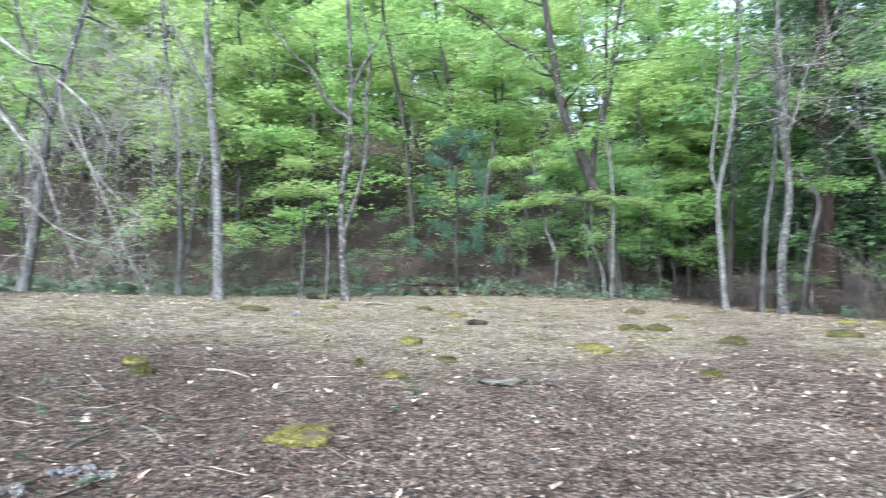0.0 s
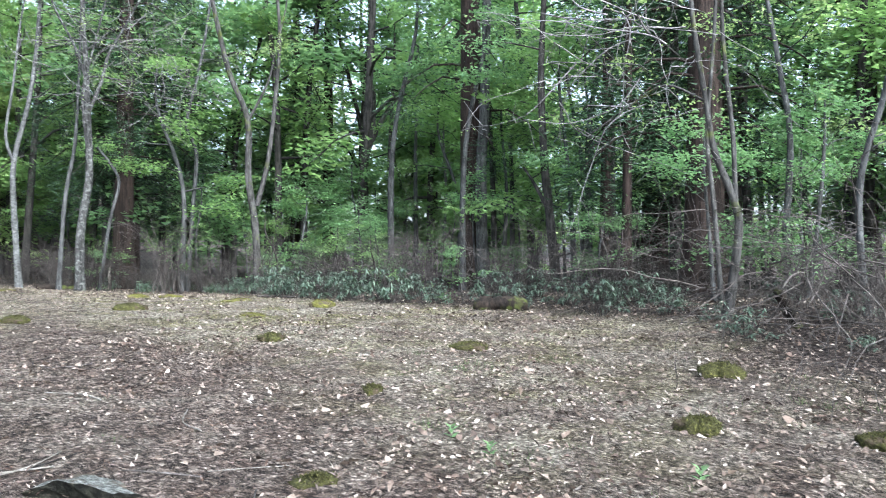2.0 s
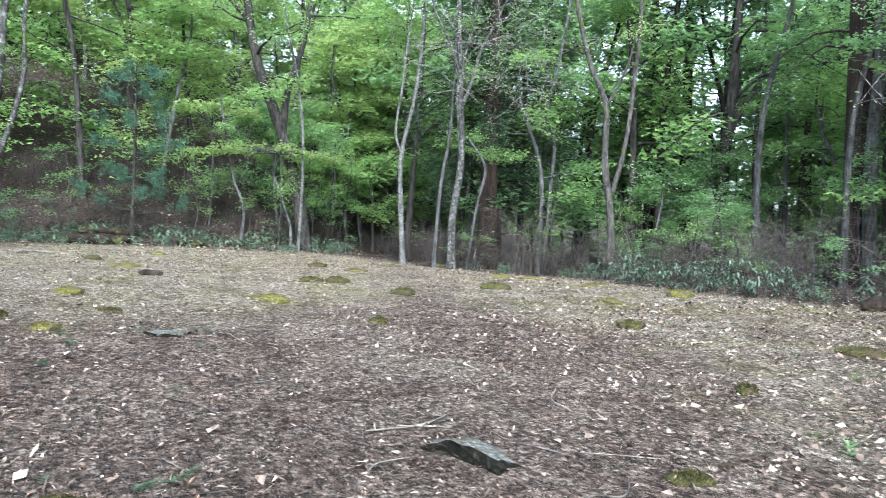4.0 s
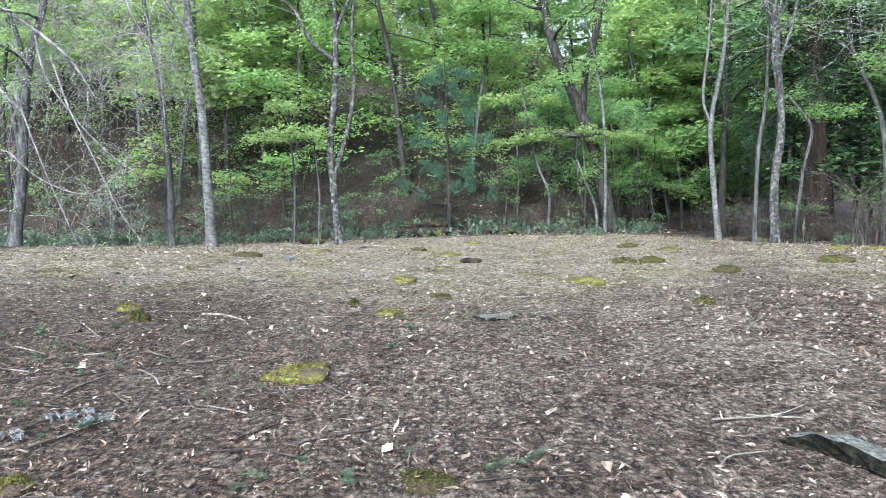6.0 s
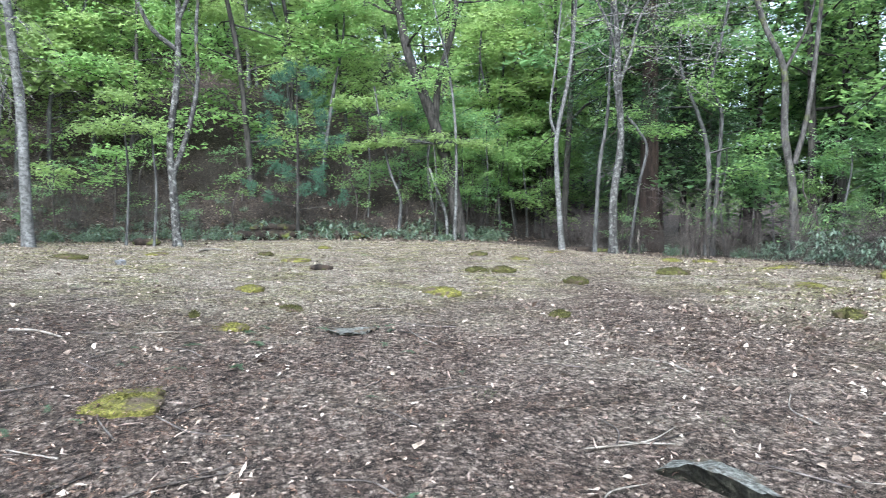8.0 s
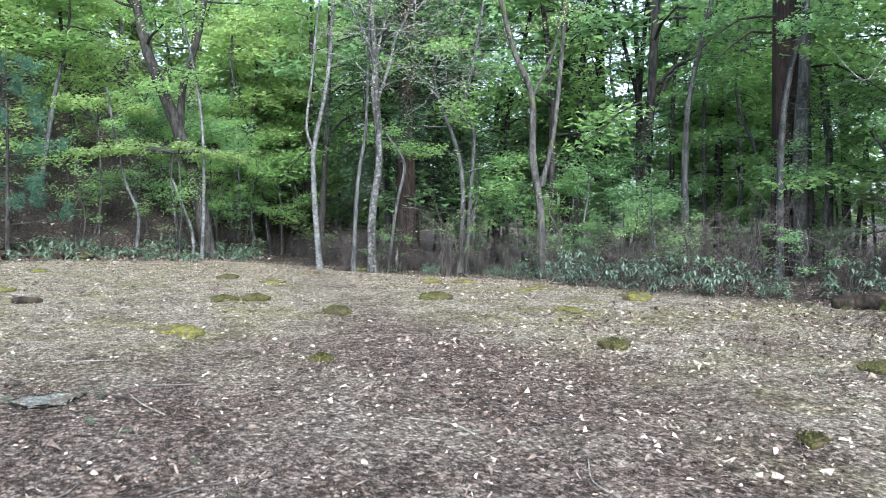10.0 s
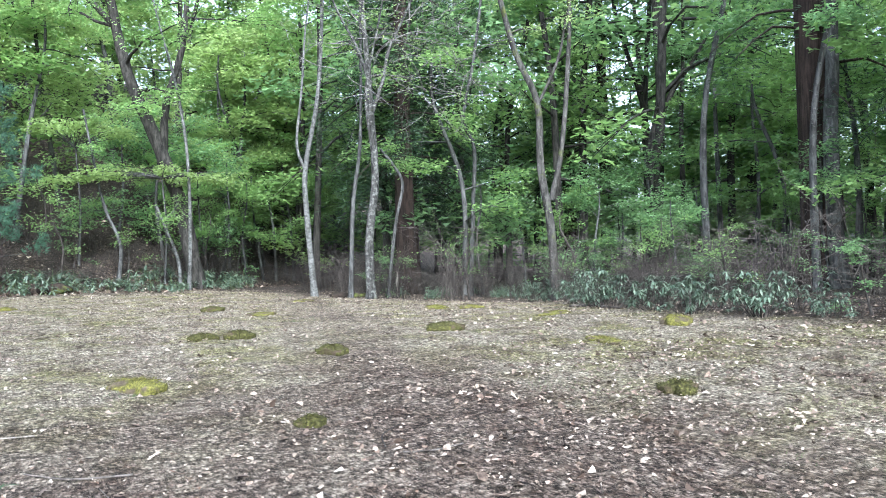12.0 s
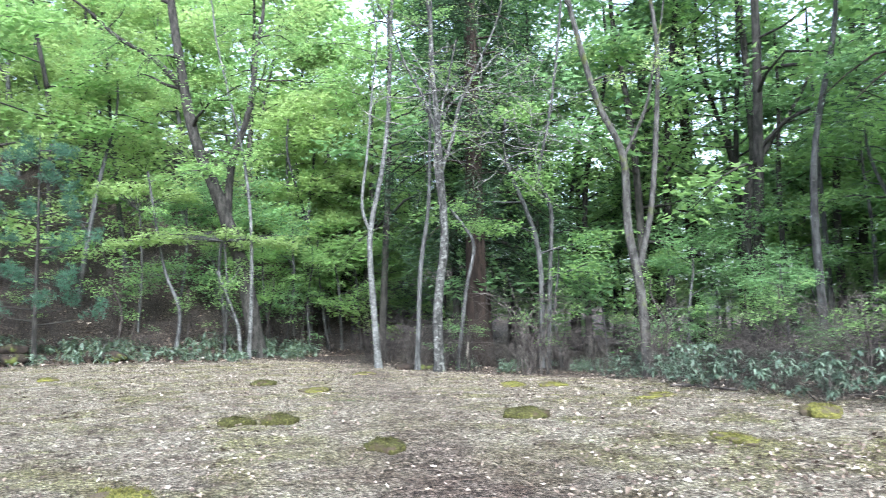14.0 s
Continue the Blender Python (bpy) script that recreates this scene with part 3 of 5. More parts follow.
STEMS = {
'edge_left': [(0.184, 0.100, [(-10.28, 19.68, 0.83), (-10.05, 19.81, 2.24), (-9.92, 19.88, 3.98), (-9.76, 19.96, 5.43), (-9.45, 20.13, 6.77), (-8.97, 20.39, 8.87)]),
    (0.084, 0.050, [(-9.99, 19.84, 2.82), (-10.25, 19.70, 4.67), (-10.86, 19.37, 5.61)]),
    (0.084, 0.033, [(-9.78, 19.95, 5.29), (-10.07, 19.80, 6.54), (-10.46, 19.59, 7.75)])],
'birch2': [(0.146, 0.091, [(-7.39, 23.09, 0.48), (-7.34, 23.11, 2.31), (-7.40, 23.09, 3.84), (-7.49, 23.06, 5.35), (-7.76, 22.97, 7.18), (-7.96, 22.90, 9.80)])],
'birch': [(0.175, 0.112, [(-5.47, 20.54, 0.37), (-5.51, 20.53, 2.17), (-5.57, 20.51, 3.98), (-5.73, 20.47, 5.76), (-5.84, 20.44, 7.38), (-5.86, 20.43, 10.02)]),
    (0.064, 0.032, [(-5.79, 20.45, 6.21), (-6.24, 20.33, 6.92), (-6.74, 20.19, 7.90)])],
'treeC': [(0.169, 0.119, [(-2.25, 22.47, 0.53), (-2.35, 22.46, 2.01), (-2.41, 22.45, 3.34), (-2.22, 22.47, 4.83), (-2.15, 22.48, 6.31), (-2.16, 22.48, 7.62), (-2.27, 22.47, 9.57)]),
    (0.119, 0.085, [(-2.36, 22.46, 2.34), (-1.91, 22.50, 3.75), (-1.67, 22.53, 4.99), (-1.69, 22.53, 6.40)]),
    (0.102, 0.051, [(-2.18, 22.48, 5.82), (-2.85, 22.40, 6.39), (-3.30, 22.36, 7.28), (-3.93, 22.29, 7.83)]),
    (0.102, 0.051, [(-2.15, 22.48, 6.64), (-1.75, 22.52, 7.55), (-1.15, 22.59, 8.62)])],
'thin1': [(0.129, 0.064, [(4.95, 28.18, 0.33), (5.06, 28.16, 1.82), (4.68, 28.22, 2.89), (4.41, 28.27, 4.16), (4.11, 28.32, 6.07)])],
'thin2': [(0.130, 0.065, [(7.08, 28.03, 0.46), (7.16, 28.01, 2.19), (7.13, 28.02, 4.71), (6.88, 28.08, 6.81), (6.46, 28.19, 8.71), (6.08, 28.28, 10.41)]),
    (0.130, 0.087, [(6.84, 28.09, 0.51), (6.77, 28.11, 1.36), (6.48, 28.18, 2.21), (6.18, 28.26, 3.07)])],
'darkleft': [(0.336, 0.224, [(7.59, 28.83, 0.69), (7.16, 28.94, 2.88), (6.71, 29.06, 4.42), (6.21, 29.19, 5.86), (5.60, 29.35, 7.53), (5.21, 29.45, 9.51), (4.83, 29.55, 12.14)]),
    (0.179, 0.090, [(6.61, 29.09, 4.75), (6.74, 29.05, 6.58), (7.27, 28.91, 8.47), (7.50, 28.85, 10.57)]),
    (0.134, 0.067, [(5.25, 29.44, 9.07), (4.37, 29.67, 10.02), (3.31, 29.95, 10.67)])],
'white': [(0.173, 0.115, [(9.67, 23.72, 0.85), (9.51, 23.79, 2.51), (9.50, 23.79, 3.94), (9.82, 23.66, 5.68), (10.00, 23.59, 7.41), (10.12, 23.54, 10.34)]),
    (0.096, 0.058, [(9.50, 23.79, 3.85), (9.29, 23.88, 4.67), (9.45, 23.81, 6.25), (9.57, 23.76, 7.82)])],
'slim': [(0.114, 0.057, [(10.50, 23.03, 0.84), (10.63, 22.98, 2.78), (10.85, 22.88, 4.48), (10.92, 22.84, 6.52), (10.96, 22.83, 8.87)])],
'treeM': [(0.240, 0.148, [(10.74, 22.15, -0.00), (10.72, 22.16, 1.71), (10.91, 22.06, 3.53), (10.84, 22.10, 5.52), (10.78, 22.13, 7.00), (10.69, 22.17, 8.32)]),
    (0.111, 0.055, [(10.86, 22.09, 5.35), (11.16, 21.94, 6.30), (11.36, 21.85, 7.24), (11.82, 21.62, 8.29)]),
    (0.092, 0.037, [(10.81, 22.11, 6.34), (10.49, 22.27, 7.38), (10.07, 22.47, 8.27)]),
    (0.092, 0.037, [(10.83, 22.10, 4.53), (10.73, 22.15, 6.03), (11.03, 22.01, 7.62), (11.30, 21.88, 9.02)])],
'bent': [(0.097, 0.077, [(11.71, 23.00, 0.76), (11.98, 22.87, 2.23), (12.20, 22.76, 3.42), (11.95, 22.88, 4.04), (11.62, 23.05, 4.53)])],
'sugi1': [(0.462, 0.374, [(14.11, 25.69, 1.52), (14.08, 25.71, 4.86), (14.05, 25.72, 8.31), (14.01, 25.75, 13.99)])],
'treeN': [(0.184, 0.100, [(13.61, 17.47, 0.17), (13.53, 17.53, 1.95), (13.36, 17.66, 3.44), (13.32, 17.69, 5.11), (12.90, 18.01, 6.44), (12.49, 18.33, 8.61), (12.23, 18.52, 10.47)]),
    (0.117, 0.050, [(13.56, 17.51, 2.62), (13.79, 17.33, 3.96), (13.95, 17.21, 5.99), (14.01, 17.16, 7.70), (13.87, 17.27, 9.58), (13.92, 17.23, 10.97)]),
    (0.067, 0.033, [(13.30, 17.71, 4.95), (13.75, 17.36, 6.15), (13.94, 17.22, 7.18)])],
'scurve': [(0.130, 0.087, [(15.50, 24.07, 0.50), (15.62, 23.99, 2.73), (15.71, 23.94, 4.86), (15.41, 24.12, 5.92), (15.75, 23.91, 7.89), (16.05, 23.72, 10.32), (16.25, 23.60, 12.77)])],
'sugi2': [(0.355, 0.301, [(23.49, 27.48, 2.41), (23.34, 27.61, 9.85), (23.17, 27.76, 18.31)])],
'sugi3': [(0.336, 0.284, [(23.36, 24.92, 2.12), (23.23, 25.05, 9.43), (23.07, 25.20, 17.44)])],
'forkdark': [(0.243, 0.146, [(22.79, 22.70, 2.10), (22.93, 22.57, 4.79), (23.16, 22.33, 6.76), (23.13, 22.37, 9.48), (23.03, 22.46, 12.99)]),
    (0.146, 0.073, [(23.07, 22.43, 5.89), (23.54, 21.96, 7.26), (24.05, 21.45, 8.27)])],
'sugiBig': [(0.346, 0.288, [(15.59, 11.20, 0.69), (15.51, 11.30, 4.40), (15.45, 11.38, 7.91), (15.39, 11.47, 11.80)])],
'greytree': [(0.232, 0.166, [(18.01, 12.63, 0.44), (17.92, 12.75, 3.21), (17.96, 12.69, 5.36), (17.98, 12.66, 8.19), (17.94, 12.71, 11.93)])],
'dark3': [(0.151, 0.096, [(15.96, 9.02, 0.44), (15.86, 9.19, 2.22), (15.78, 9.34, 3.83), (15.74, 9.41, 5.87), (15.77, 9.35, 7.79)]),
    (0.069, 0.028, [(15.85, 9.22, 2.35), (15.67, 9.53, 3.03), (15.54, 9.76, 3.43)])],
'dark1': [(0.209, 0.153, [(16.74, 8.01, 0.47), (16.71, 8.07, 3.16), (16.70, 8.10, 5.57), (16.66, 8.19, 8.29)])],
'sugi4': [(0.426, 0.348, [(16.30, 5.57, 1.36), (16.28, 5.63, 3.92), (16.27, 5.66, 6.29), (16.25, 5.71, 9.94)])],
'sugi5': [(0.188, 0.130, [(17.96, 6.83, 1.35), (17.92, 6.93, 2.93), (17.91, 6.96, 4.94), (17.91, 6.97, 6.96), (17.90, 6.99, 9.16)])],
'treeR': [(0.107, 0.057, [(10.52, 3.28, 0.53), (10.57, 3.13, 1.56), (10.55, 3.19, 2.06), (10.48, 3.43, 2.73), (10.44, 3.55, 3.48), (10.38, 3.72, 4.64), (10.36, 3.80, 5.74)]),
    (0.066, 0.041, [(10.51, 3.33, 0.69), (10.48, 3.43, 1.99), (10.45, 3.52, 2.96), (10.47, 3.44, 4.45), (10.48, 3.41, 5.97)]),
    (0.066, 0.041, [(10.56, 3.17, 1.99), (10.55, 3.21, 2.94), (10.50, 3.34, 4.29), (10.49, 3.37, 5.50)]),
    (0.033, 0.016, [(10.45, 3.53, 3.41), (10.28, 4.04, 3.67), (10.15, 4.45, 3.45), (9.97, 5.02, 3.05)])],
'right1': [(0.102, 0.061, [(13.38, 3.13, 0.06), (13.36, 3.23, 1.56), (13.37, 3.18, 3.25), (13.33, 3.35, 4.47), (13.28, 3.54, 5.62)])],
'right2': [(0.152, 0.106, [(19.46, 5.54, 0.29), (19.43, 5.65, 2.41), (19.39, 5.81, 4.82), (19.36, 5.88, 7.37)])],
'right3': [(0.164, 0.123, [(18.00, 3.00, 0.21), (18.00, 2.99, 2.27), (18.01, 2.95, 4.67), (18.02, 2.89, 7.18)])],
'right4': [(0.058, 0.042, [(11.13, 1.67, 0.33), (11.11, 1.77, 1.51), (11.11, 1.76, 2.39), (11.15, 1.53, 3.32), (11.17, 1.36, 4.24)])],
}


# slender ones are drawn thinner than the stout ones
for key, k in (("treeR", 0.72), ("right1", 0.8), ("right3", 0.85), ("thin1", 0.6), ("thin2", 0.6), ("slim", 0.75), ("white", 0.66), ("bent", 0.65), ("scurve", 0.75), ("treeM", 0.7), ("treeN", 0.78), ("treeC", 0.85), ("birch2", 0.9)):
    STEMS[key] = [(a * k, b * k, pts) for a, b, pts in STEMS[key]]


G_EDGE = "trees along the clearing's edge"
build_tree("deciduous_tree", "grey leaning tree with sparse new leaves beside dwarf bamboo", STEMS["edge_left"], BARK_GREY, LEAF_LIME, 7, 1.8, 0.4, 0.4, 10, 0.07, group=G_EDGE)
build_tree("deciduous_tree", "slender grey tree with dark base and few leaves", STEMS["birch2"], BARK_GREY, LEAF_LIME, 9, 1.4, 0.35, 0.35, 12, 0.07, group=G_EDGE)
build_tree("deciduous_tree", "straight pale grey lichened tree standing alone", STEMS["birch"], BARK_PALE, LEAF_LIME, 9, 1.3, 0.4, 0.35, 14, 0.07, group=G_EDGE)
build_tree("deciduous_tree", "forked grey tree with a broken dark side stem", STEMS["treeC"], BARK_LICHEN, LEAF, 7, 1.8, 0.5, 0.45, 14, 0.075, group=G_EDGE)
build_tree("sapling", "thin crooked sapling below the dark hillside", STEMS["thin1"], BARK_GREY, LEAF, 4, 0.9, 0.6, 0.35, 14, 0.08, taller=0, group=G_EDGE)
build_tree("maple_tree", "slim pale twin-stemmed tree on the clearing's rim", STEMS["thin2"], BARK_PALE, LEAF, 6, 1.5, 0.55, 0.45, 18, 0.085, group=G_EDGE)
build_tree("deciduous_tree", "dark leaning tree with a spreading fresh green crown", STEMS["darkleft"], BARK_DARK, LEAF, 12, 3.0, 0.4, 0.6, 40, 0.1, group=G_EDGE)
build_tree("deciduous_tree", "pale smooth tree forking low with bent stems", STEMS["white"], BARK_PALE, LEAF, 6, 1.5, 0.6, 0.4, 12, 0.08, group=G_EDGE)
build_tree("sapling", "slim grey sapling among dwarf bamboo", STEMS["slim"], BARK_GREY, LEAF, 5, 1.0, 0.5, 0.35, 12, 0.08, group=G_EDGE)
build_tree("deciduous_tree", "mottled lichen-spotted tree with bare upper forks", STEMS["treeM"], BARK_LICHEN, LEAF_LIME, 13, 1.9, 0.5, 0.3, 3, 0.06, group=G_EDGE)
build_tree("sapling", "bent grey sapling with a kinked top", STEMS["bent"], BARK_GREY, LEAF, 4, 0.9, 0.6, 0.35, 14, 0.08, taller=0, group=G_EDGE)
build_tree("deciduous_tree", "grey forked tree with mossy foot and sparse leaves", STEMS["treeN"], BARK_MOSSY, LEAF_LIME, 8, 1.7, 0.5, 0.35, 7, 0.07, group=G_EDGE)
build_tree("sapling", "thin snaking pale tree in the wood", STEMS["scurve"], BARK_GREY, LEAF_WOOD, 5, 1.2, 0.5, 0.4, 12, 0.08, group=G_EDGE)
build_tree("deciduous_tree", "dark forked tree in the shaded wood", STEMS["forkdark"], BARK_DARK, LEAF_WOOD, 9, 2.6, 0.4, 0.6, 30, 0.11, group=G_EDGE)
build_tree("deciduous_tree", "stout grey tree standing against a cedar", STEMS["greytree"], BARK_GREY, LEAF_WOOD, 6, 2.0, 0.6, 0.5, 18, 0.09, group=G_EDGE)
build_tree("deciduous_tree", "dark leaning tree with one low bough", STEMS["dark3"], BARK_DARK, LEAF_WOOD, 7, 1.8, 0.5, 0.5, 18, 0.09, group=G_EDGE)
build_tree("deciduous_tree", "dark straight tree in the shaded wood", STEMS["dark1"], BARK_DARK, LEAF_WOOD, 7, 1.8, 0.6, 0.5, 18, 0.09, group=G_EDGE)
build_tree("deciduous_tree", "dark straight tree beside thick cedars", STEMS["sugi5"], BARK_DARK, LEAF_CEDAR, 7, 1.8, 0.3, 0.4, 26, 0.12, group=G_EDGE)
build_tree("deciduous_tree", "crooked three-stemmed tree with mossy foot and bare pale bough", STEMS["treeR"], BARK_MOSSY, LEAF_LIME, 7, 1.5, 0.6, 0.3, 4, 0.065, group=G_EDGE)
build_tree("deciduous_tree", "grey curved tree behind bare brush", STEMS["right1"], BARK_GREY, LEAF_LIME, 7, 1.5, 0.5, 0.4, 10, 0.07, group=G_EDGE)
build_tree("deciduous_tree", "straight dark tree in the far wood", STEMS["right2"], BARK_DARK, LEAF_WOOD, 7, 1.8, 0.5, 0.5, 18, 0.09, group=G_EDGE)
build_tree("deciduous_tree", "straight brown tree behind bare brush", STEMS["right3"], BARK_DARK, LEAF_WOOD, 7, 1.8, 0.5, 0.5, 18, 0.09, group=G_EDGE)
build_tree("deciduous_tree", "thin snaking grey stem among bare brush", STEMS["right4"], BARK_GREY, LEAF_LIME, 5, 1.0, 0.5, 0.3, 6, 0.065, taller=1.5, group=G_EDGE)

G_CEDAR = "tall cedars"
for base, lean, radius, height, first, number, reach, label in (
        ((14.25, 26.3), (0, 0), 0.4, 19, 4.6, 62, 3.6, "tall reddish-brown cedar behind bare brush"),
        ((15.9, 28.6), (0, 0), 0.26, 17, 3.4, 48, 3.0, "dark cedar with hanging sprays"),
        ((17.6, 31.8), (0, 0), 0.3, 20, 3.0, 40, 3.2, "dark cedar with hanging sprays"),
        ((25.9, 30.4), (-0.01, 0.01), 0.36, 19, 4.0, 28, 2.4, "reddish cedar deep in the wood"),
        ((25.5, 27.5), (-0.01, 0.01), 0.34, 19, 4.5, 28, 2.4, "reddish cedar deep in the wood"),
        ((18.4, 13.3), (-0.015, 0.02), 0.43, 19, 4.5, 24, 2.4, "tall brown cedar against a grey tree"),
        ((16.3, 5.6), (0, 0.01), 0.43, 18, 3.4, 32, 2.8, "thick dark cedar in deep shade"),
        ((20.6, 8.6), (0, 0), 0.35, 18, 2.8, 34, 2.6, "dark cedar with low hanging sprays"),
        ((20.0, 6.6), (0, 0), 0.33, 18, 2.6, 34, 2.4, "dark cedar with low hanging sprays"),
        ((18.7, 7.6), (0, 0), 0.2, 14, 2.2, 26, 1.8, "dark young cedar with low hanging sprays"),
        ((18.2, 6.0), (0, 0), 0.2, 14, 2.0, 26, 1.8, "dark young cedar with low hanging sprays"),
        ((15.2, 6.9), (0, 0), 0.12, 10, 3.4, 14, 1.2, "dark young cedar with low hanging sprays"),
        ((16.2, 7.9), (0, 0), 0.15, 11, 3.0, 14, 1.3, "dark young cedar with low hanging sprays"),
        ((22.0, 3.5), (0, 0), 0.33, 18, 3.0, 30, 2.6, "dark cedar deep in the wood"),
        ((21.5, 33.5), (0, 0), 0.36, 18, 2.8, 34, 3.0, "dark cedar with hanging sprays")):
    build_cedar("cedar_tree", label, base, lean, radius, height, first, number, reach, G_CEDAR)


def build_pine(x, y, height):
    z = float(ground_z(x, y))
    ob = thing("pine_sapling", (x, y, z), "young blue-green pine with soft long needles", "tree")
    part("trunk", mesh_of("trunk", *tube(np.array([(0, 0, -0.1), (0.03, 0, height * 0.5), (0, 0.02, height)]), (0.07, 0.05, 0.01), 7)), BARK_DARK, ob)
    wood, at, along = [], [], []
    for k in range(30):
        h = 0.9 + (height - 1.0) * (k // 5 * 5 + 0.6 * (k % 5)) / 30
        a, L = k * 2.4, 2.1 * (1 - 0.72 * (h / height) ** 1.3) * RNG.uniform(0.7, 1.1)
        if 1.5 < h < 2.3:
            L *= 0.6
        q = np.array([(0, 0, h), (math.cos(a) * L * 0.6, math.sin(a) * L * 0.6, h + 0.08 * L), (math.cos(a) * L, math.sin(a) * L, h + 0.3 * L)])
        wood.append(tube(q, (0.022, 0.014, 0.007), 4))
        for s in np.linspace(0.55, 1, 7):
            c = q[1] + (q[2] - q[1]) * s if s > 0.5 else q[1] * s * 2
            for e in range(3):
                tuft = c + RNG.normal(0, 0.12, 3)
                n = 16
                at.append(np.repeat(tuft[None], n, 0))
                along.append(RNG.normal(0, 0.75, (n, 3)) + unit(q[2] - q[0]) * 0.6 + (0, 0, 0.25))
    part("twig_mass", mesh_of("twig_mass", *joined(wood)), BARK_DARK, ob, kind="stuff")
    at, along = np.vstack(at), np.vstack(along)
    part("needle_mass", mesh_of("needle_mass", *blades(at, along, RNG.normal(0, 1, at.shape), RNG.uniform(0.12, 0.2, len(at)), 0.014, 0.1)), LEAF_PINE, ob, kind="stuff")


build_pine(1.25, 27.7, 6.3)


def build_layered_bough(x, y, z, along, half, depth, anchor, leaf, count, label, size=0.09):
    """A level spray of leaves on its own bough, which springs from a stem at anchor."""
    a = np.array(anchor, float)
    ob = thing("maple_sapling", (a[0], a[1], float(ground_z(a[0], a[1]))), label, "tree")
    b = np.array((a[0], a[1], float(ground_z(a[0], a[1]))))
    c, u = np.array((x, y, z)), np.array((math.cos(along), math.sin(along), 0.0))
    w = np.array((-u[1], u[0], 0.0))
    stem = spline(np.array([(a[0], a[1], b[2] - 0.1), (a[0] + 0.1, a[1], (b[2] + a[2]) / 2), a]) - b, 4)
    part("trunk", mesh_of("trunk", *tube(stem, np.linspace(0.045, 0.025, len(stem)), 7)), BARK_GREY, ob)
    wood, ends = [], []
    for k in range(count):
        s, q = RNG.uniform(-1, 1), RNG.uniform(-1, 1)
        e = c + u * half * s + w * depth * q * (1 - 0.5 * abs(s)) + (0, 0, -0.32 * s * s * half * 0.4 + RNG.normal(0, 0.11))
        m = a * 0.45 + e * 0.55 + (0, 0, 0.12)
        wood.append(tube(spline(np.array([a, m, e]) - b, 3), np.linspace(0.014, 0.004, 7), 4))
        ends += [e - b, (m + e) / 2 - b]
    part("twig_mass", mesh_of("twig_mass", *joined(wood)), BARK_GREY, ob, kind="stuff")
    part("crown", mesh_of("crown", *sprays(np.array(ends), 0.34, 30, size, size * 0.7, 0.14, 0.35, 0.12)), leaf, ob, kind="stuff")


build_layered_bough(6.0, 28.1, 4.15, 0.0, 3.0, 1.0, (6.4, 28.4, 4.0), LEAF_LIME, 40, "slim maple with one level bough of bright fresh leaves", 0.115)
build_layered_bough(-3.5, 22.2, 3.75, 0.1, 1.3, 0.7, (-2.9, 22.6, 3.4), LEAF_LIME, 22, "young tree with a yellow-green spray of new leaves", 0.1)
build_layered_bough(-3.9, 22.9, 4.6, 0.4, 0.6, 0.5, (-3.7, 23.1, 4.0), LEAF_LIME, 8, "young tree with pale new leaves at its top", 0.1)
build_layered_bough(4.2, 29.3, 5.7, 0.2, 2.0, 1.0, (4.0, 29.5, 5.0), LEAF_LIME, 22, "young tree with level boughs of green leaves", 0.115)


# ---- woods behind: a few grown trees, then copies of them ----
def wood_tree(height, lean, leaf, bark, number, reach, spread, count, size, start, label, name="deciduous_tree", group="trees of the wood"):
    top = np.array((lean * height * 0.35, 0.1 * height * lean, height))
    mid = np.array((lean * height * 0.08 + 0.15, -0.1, height * 0.45))
    r = 0.011 * height + 0.02
    return build_tree(name, label, [(r, r * 0.3, [(-120, 0, 0), tuple(mid + (-120, 0, 0)), tuple(top * (1, 1, 0.8) + (-120, 0, 0)), tuple(top + (-120, 0, 0))])],
                      bark, leaf, number, reach, start, spread, count, size, taller=0, group=group, flat=0.1, coarse=True)


GREEN = [wood_tree(8.5, 0.3, LEAF, BARK_DARK, 17, 2.6, 0.62, 15, 0.222, 0.12, "leafy green tree on the wooded hillside"),
         wood_tree(7, -0.4, LEAF_LIME, BARK_GREY, 16, 2.3, 0.57, 15, 0.205, 0.1, "leafy green tree on the wooded hillside"),
         wood_tree(9, 0.1, LEAF_LIME, BARK_DARK, 17, 2.6, 0.62, 15, 0.222, 0.14, "dark-stemmed leafy tree on the hillside"),
         wood_tree(6, 0.5, LEAF_LIME, BARK_GREY, 12, 2.0, 0.5, 20, 0.147, 0.16, "young tree with light green leaves")]
SAPLINGS = [wood_tree(3.6, 0.3, LEAF, BARK_GREY, 9, 1.4, 0.38, 16, 0.11, 0.2, "leafy sapling on the leaf-strewn slope", "sapling", "saplings under the trees"),
            wood_tree(4.4, -0.3, LEAF, BARK_GREY, 10, 1.5, 0.38, 16, 0.11, 0.2, "leafy sapling on the leaf-strewn slope", "sapling", "saplings under the trees"),
            wood_tree(3.0, 0.2, LEAF_WOOD, BARK_GREY, 9, 1.3, 0.38, 16, 0.11, 0.15, "low leafy sapling in the wood's shade", "sapling", "saplings under the trees")]
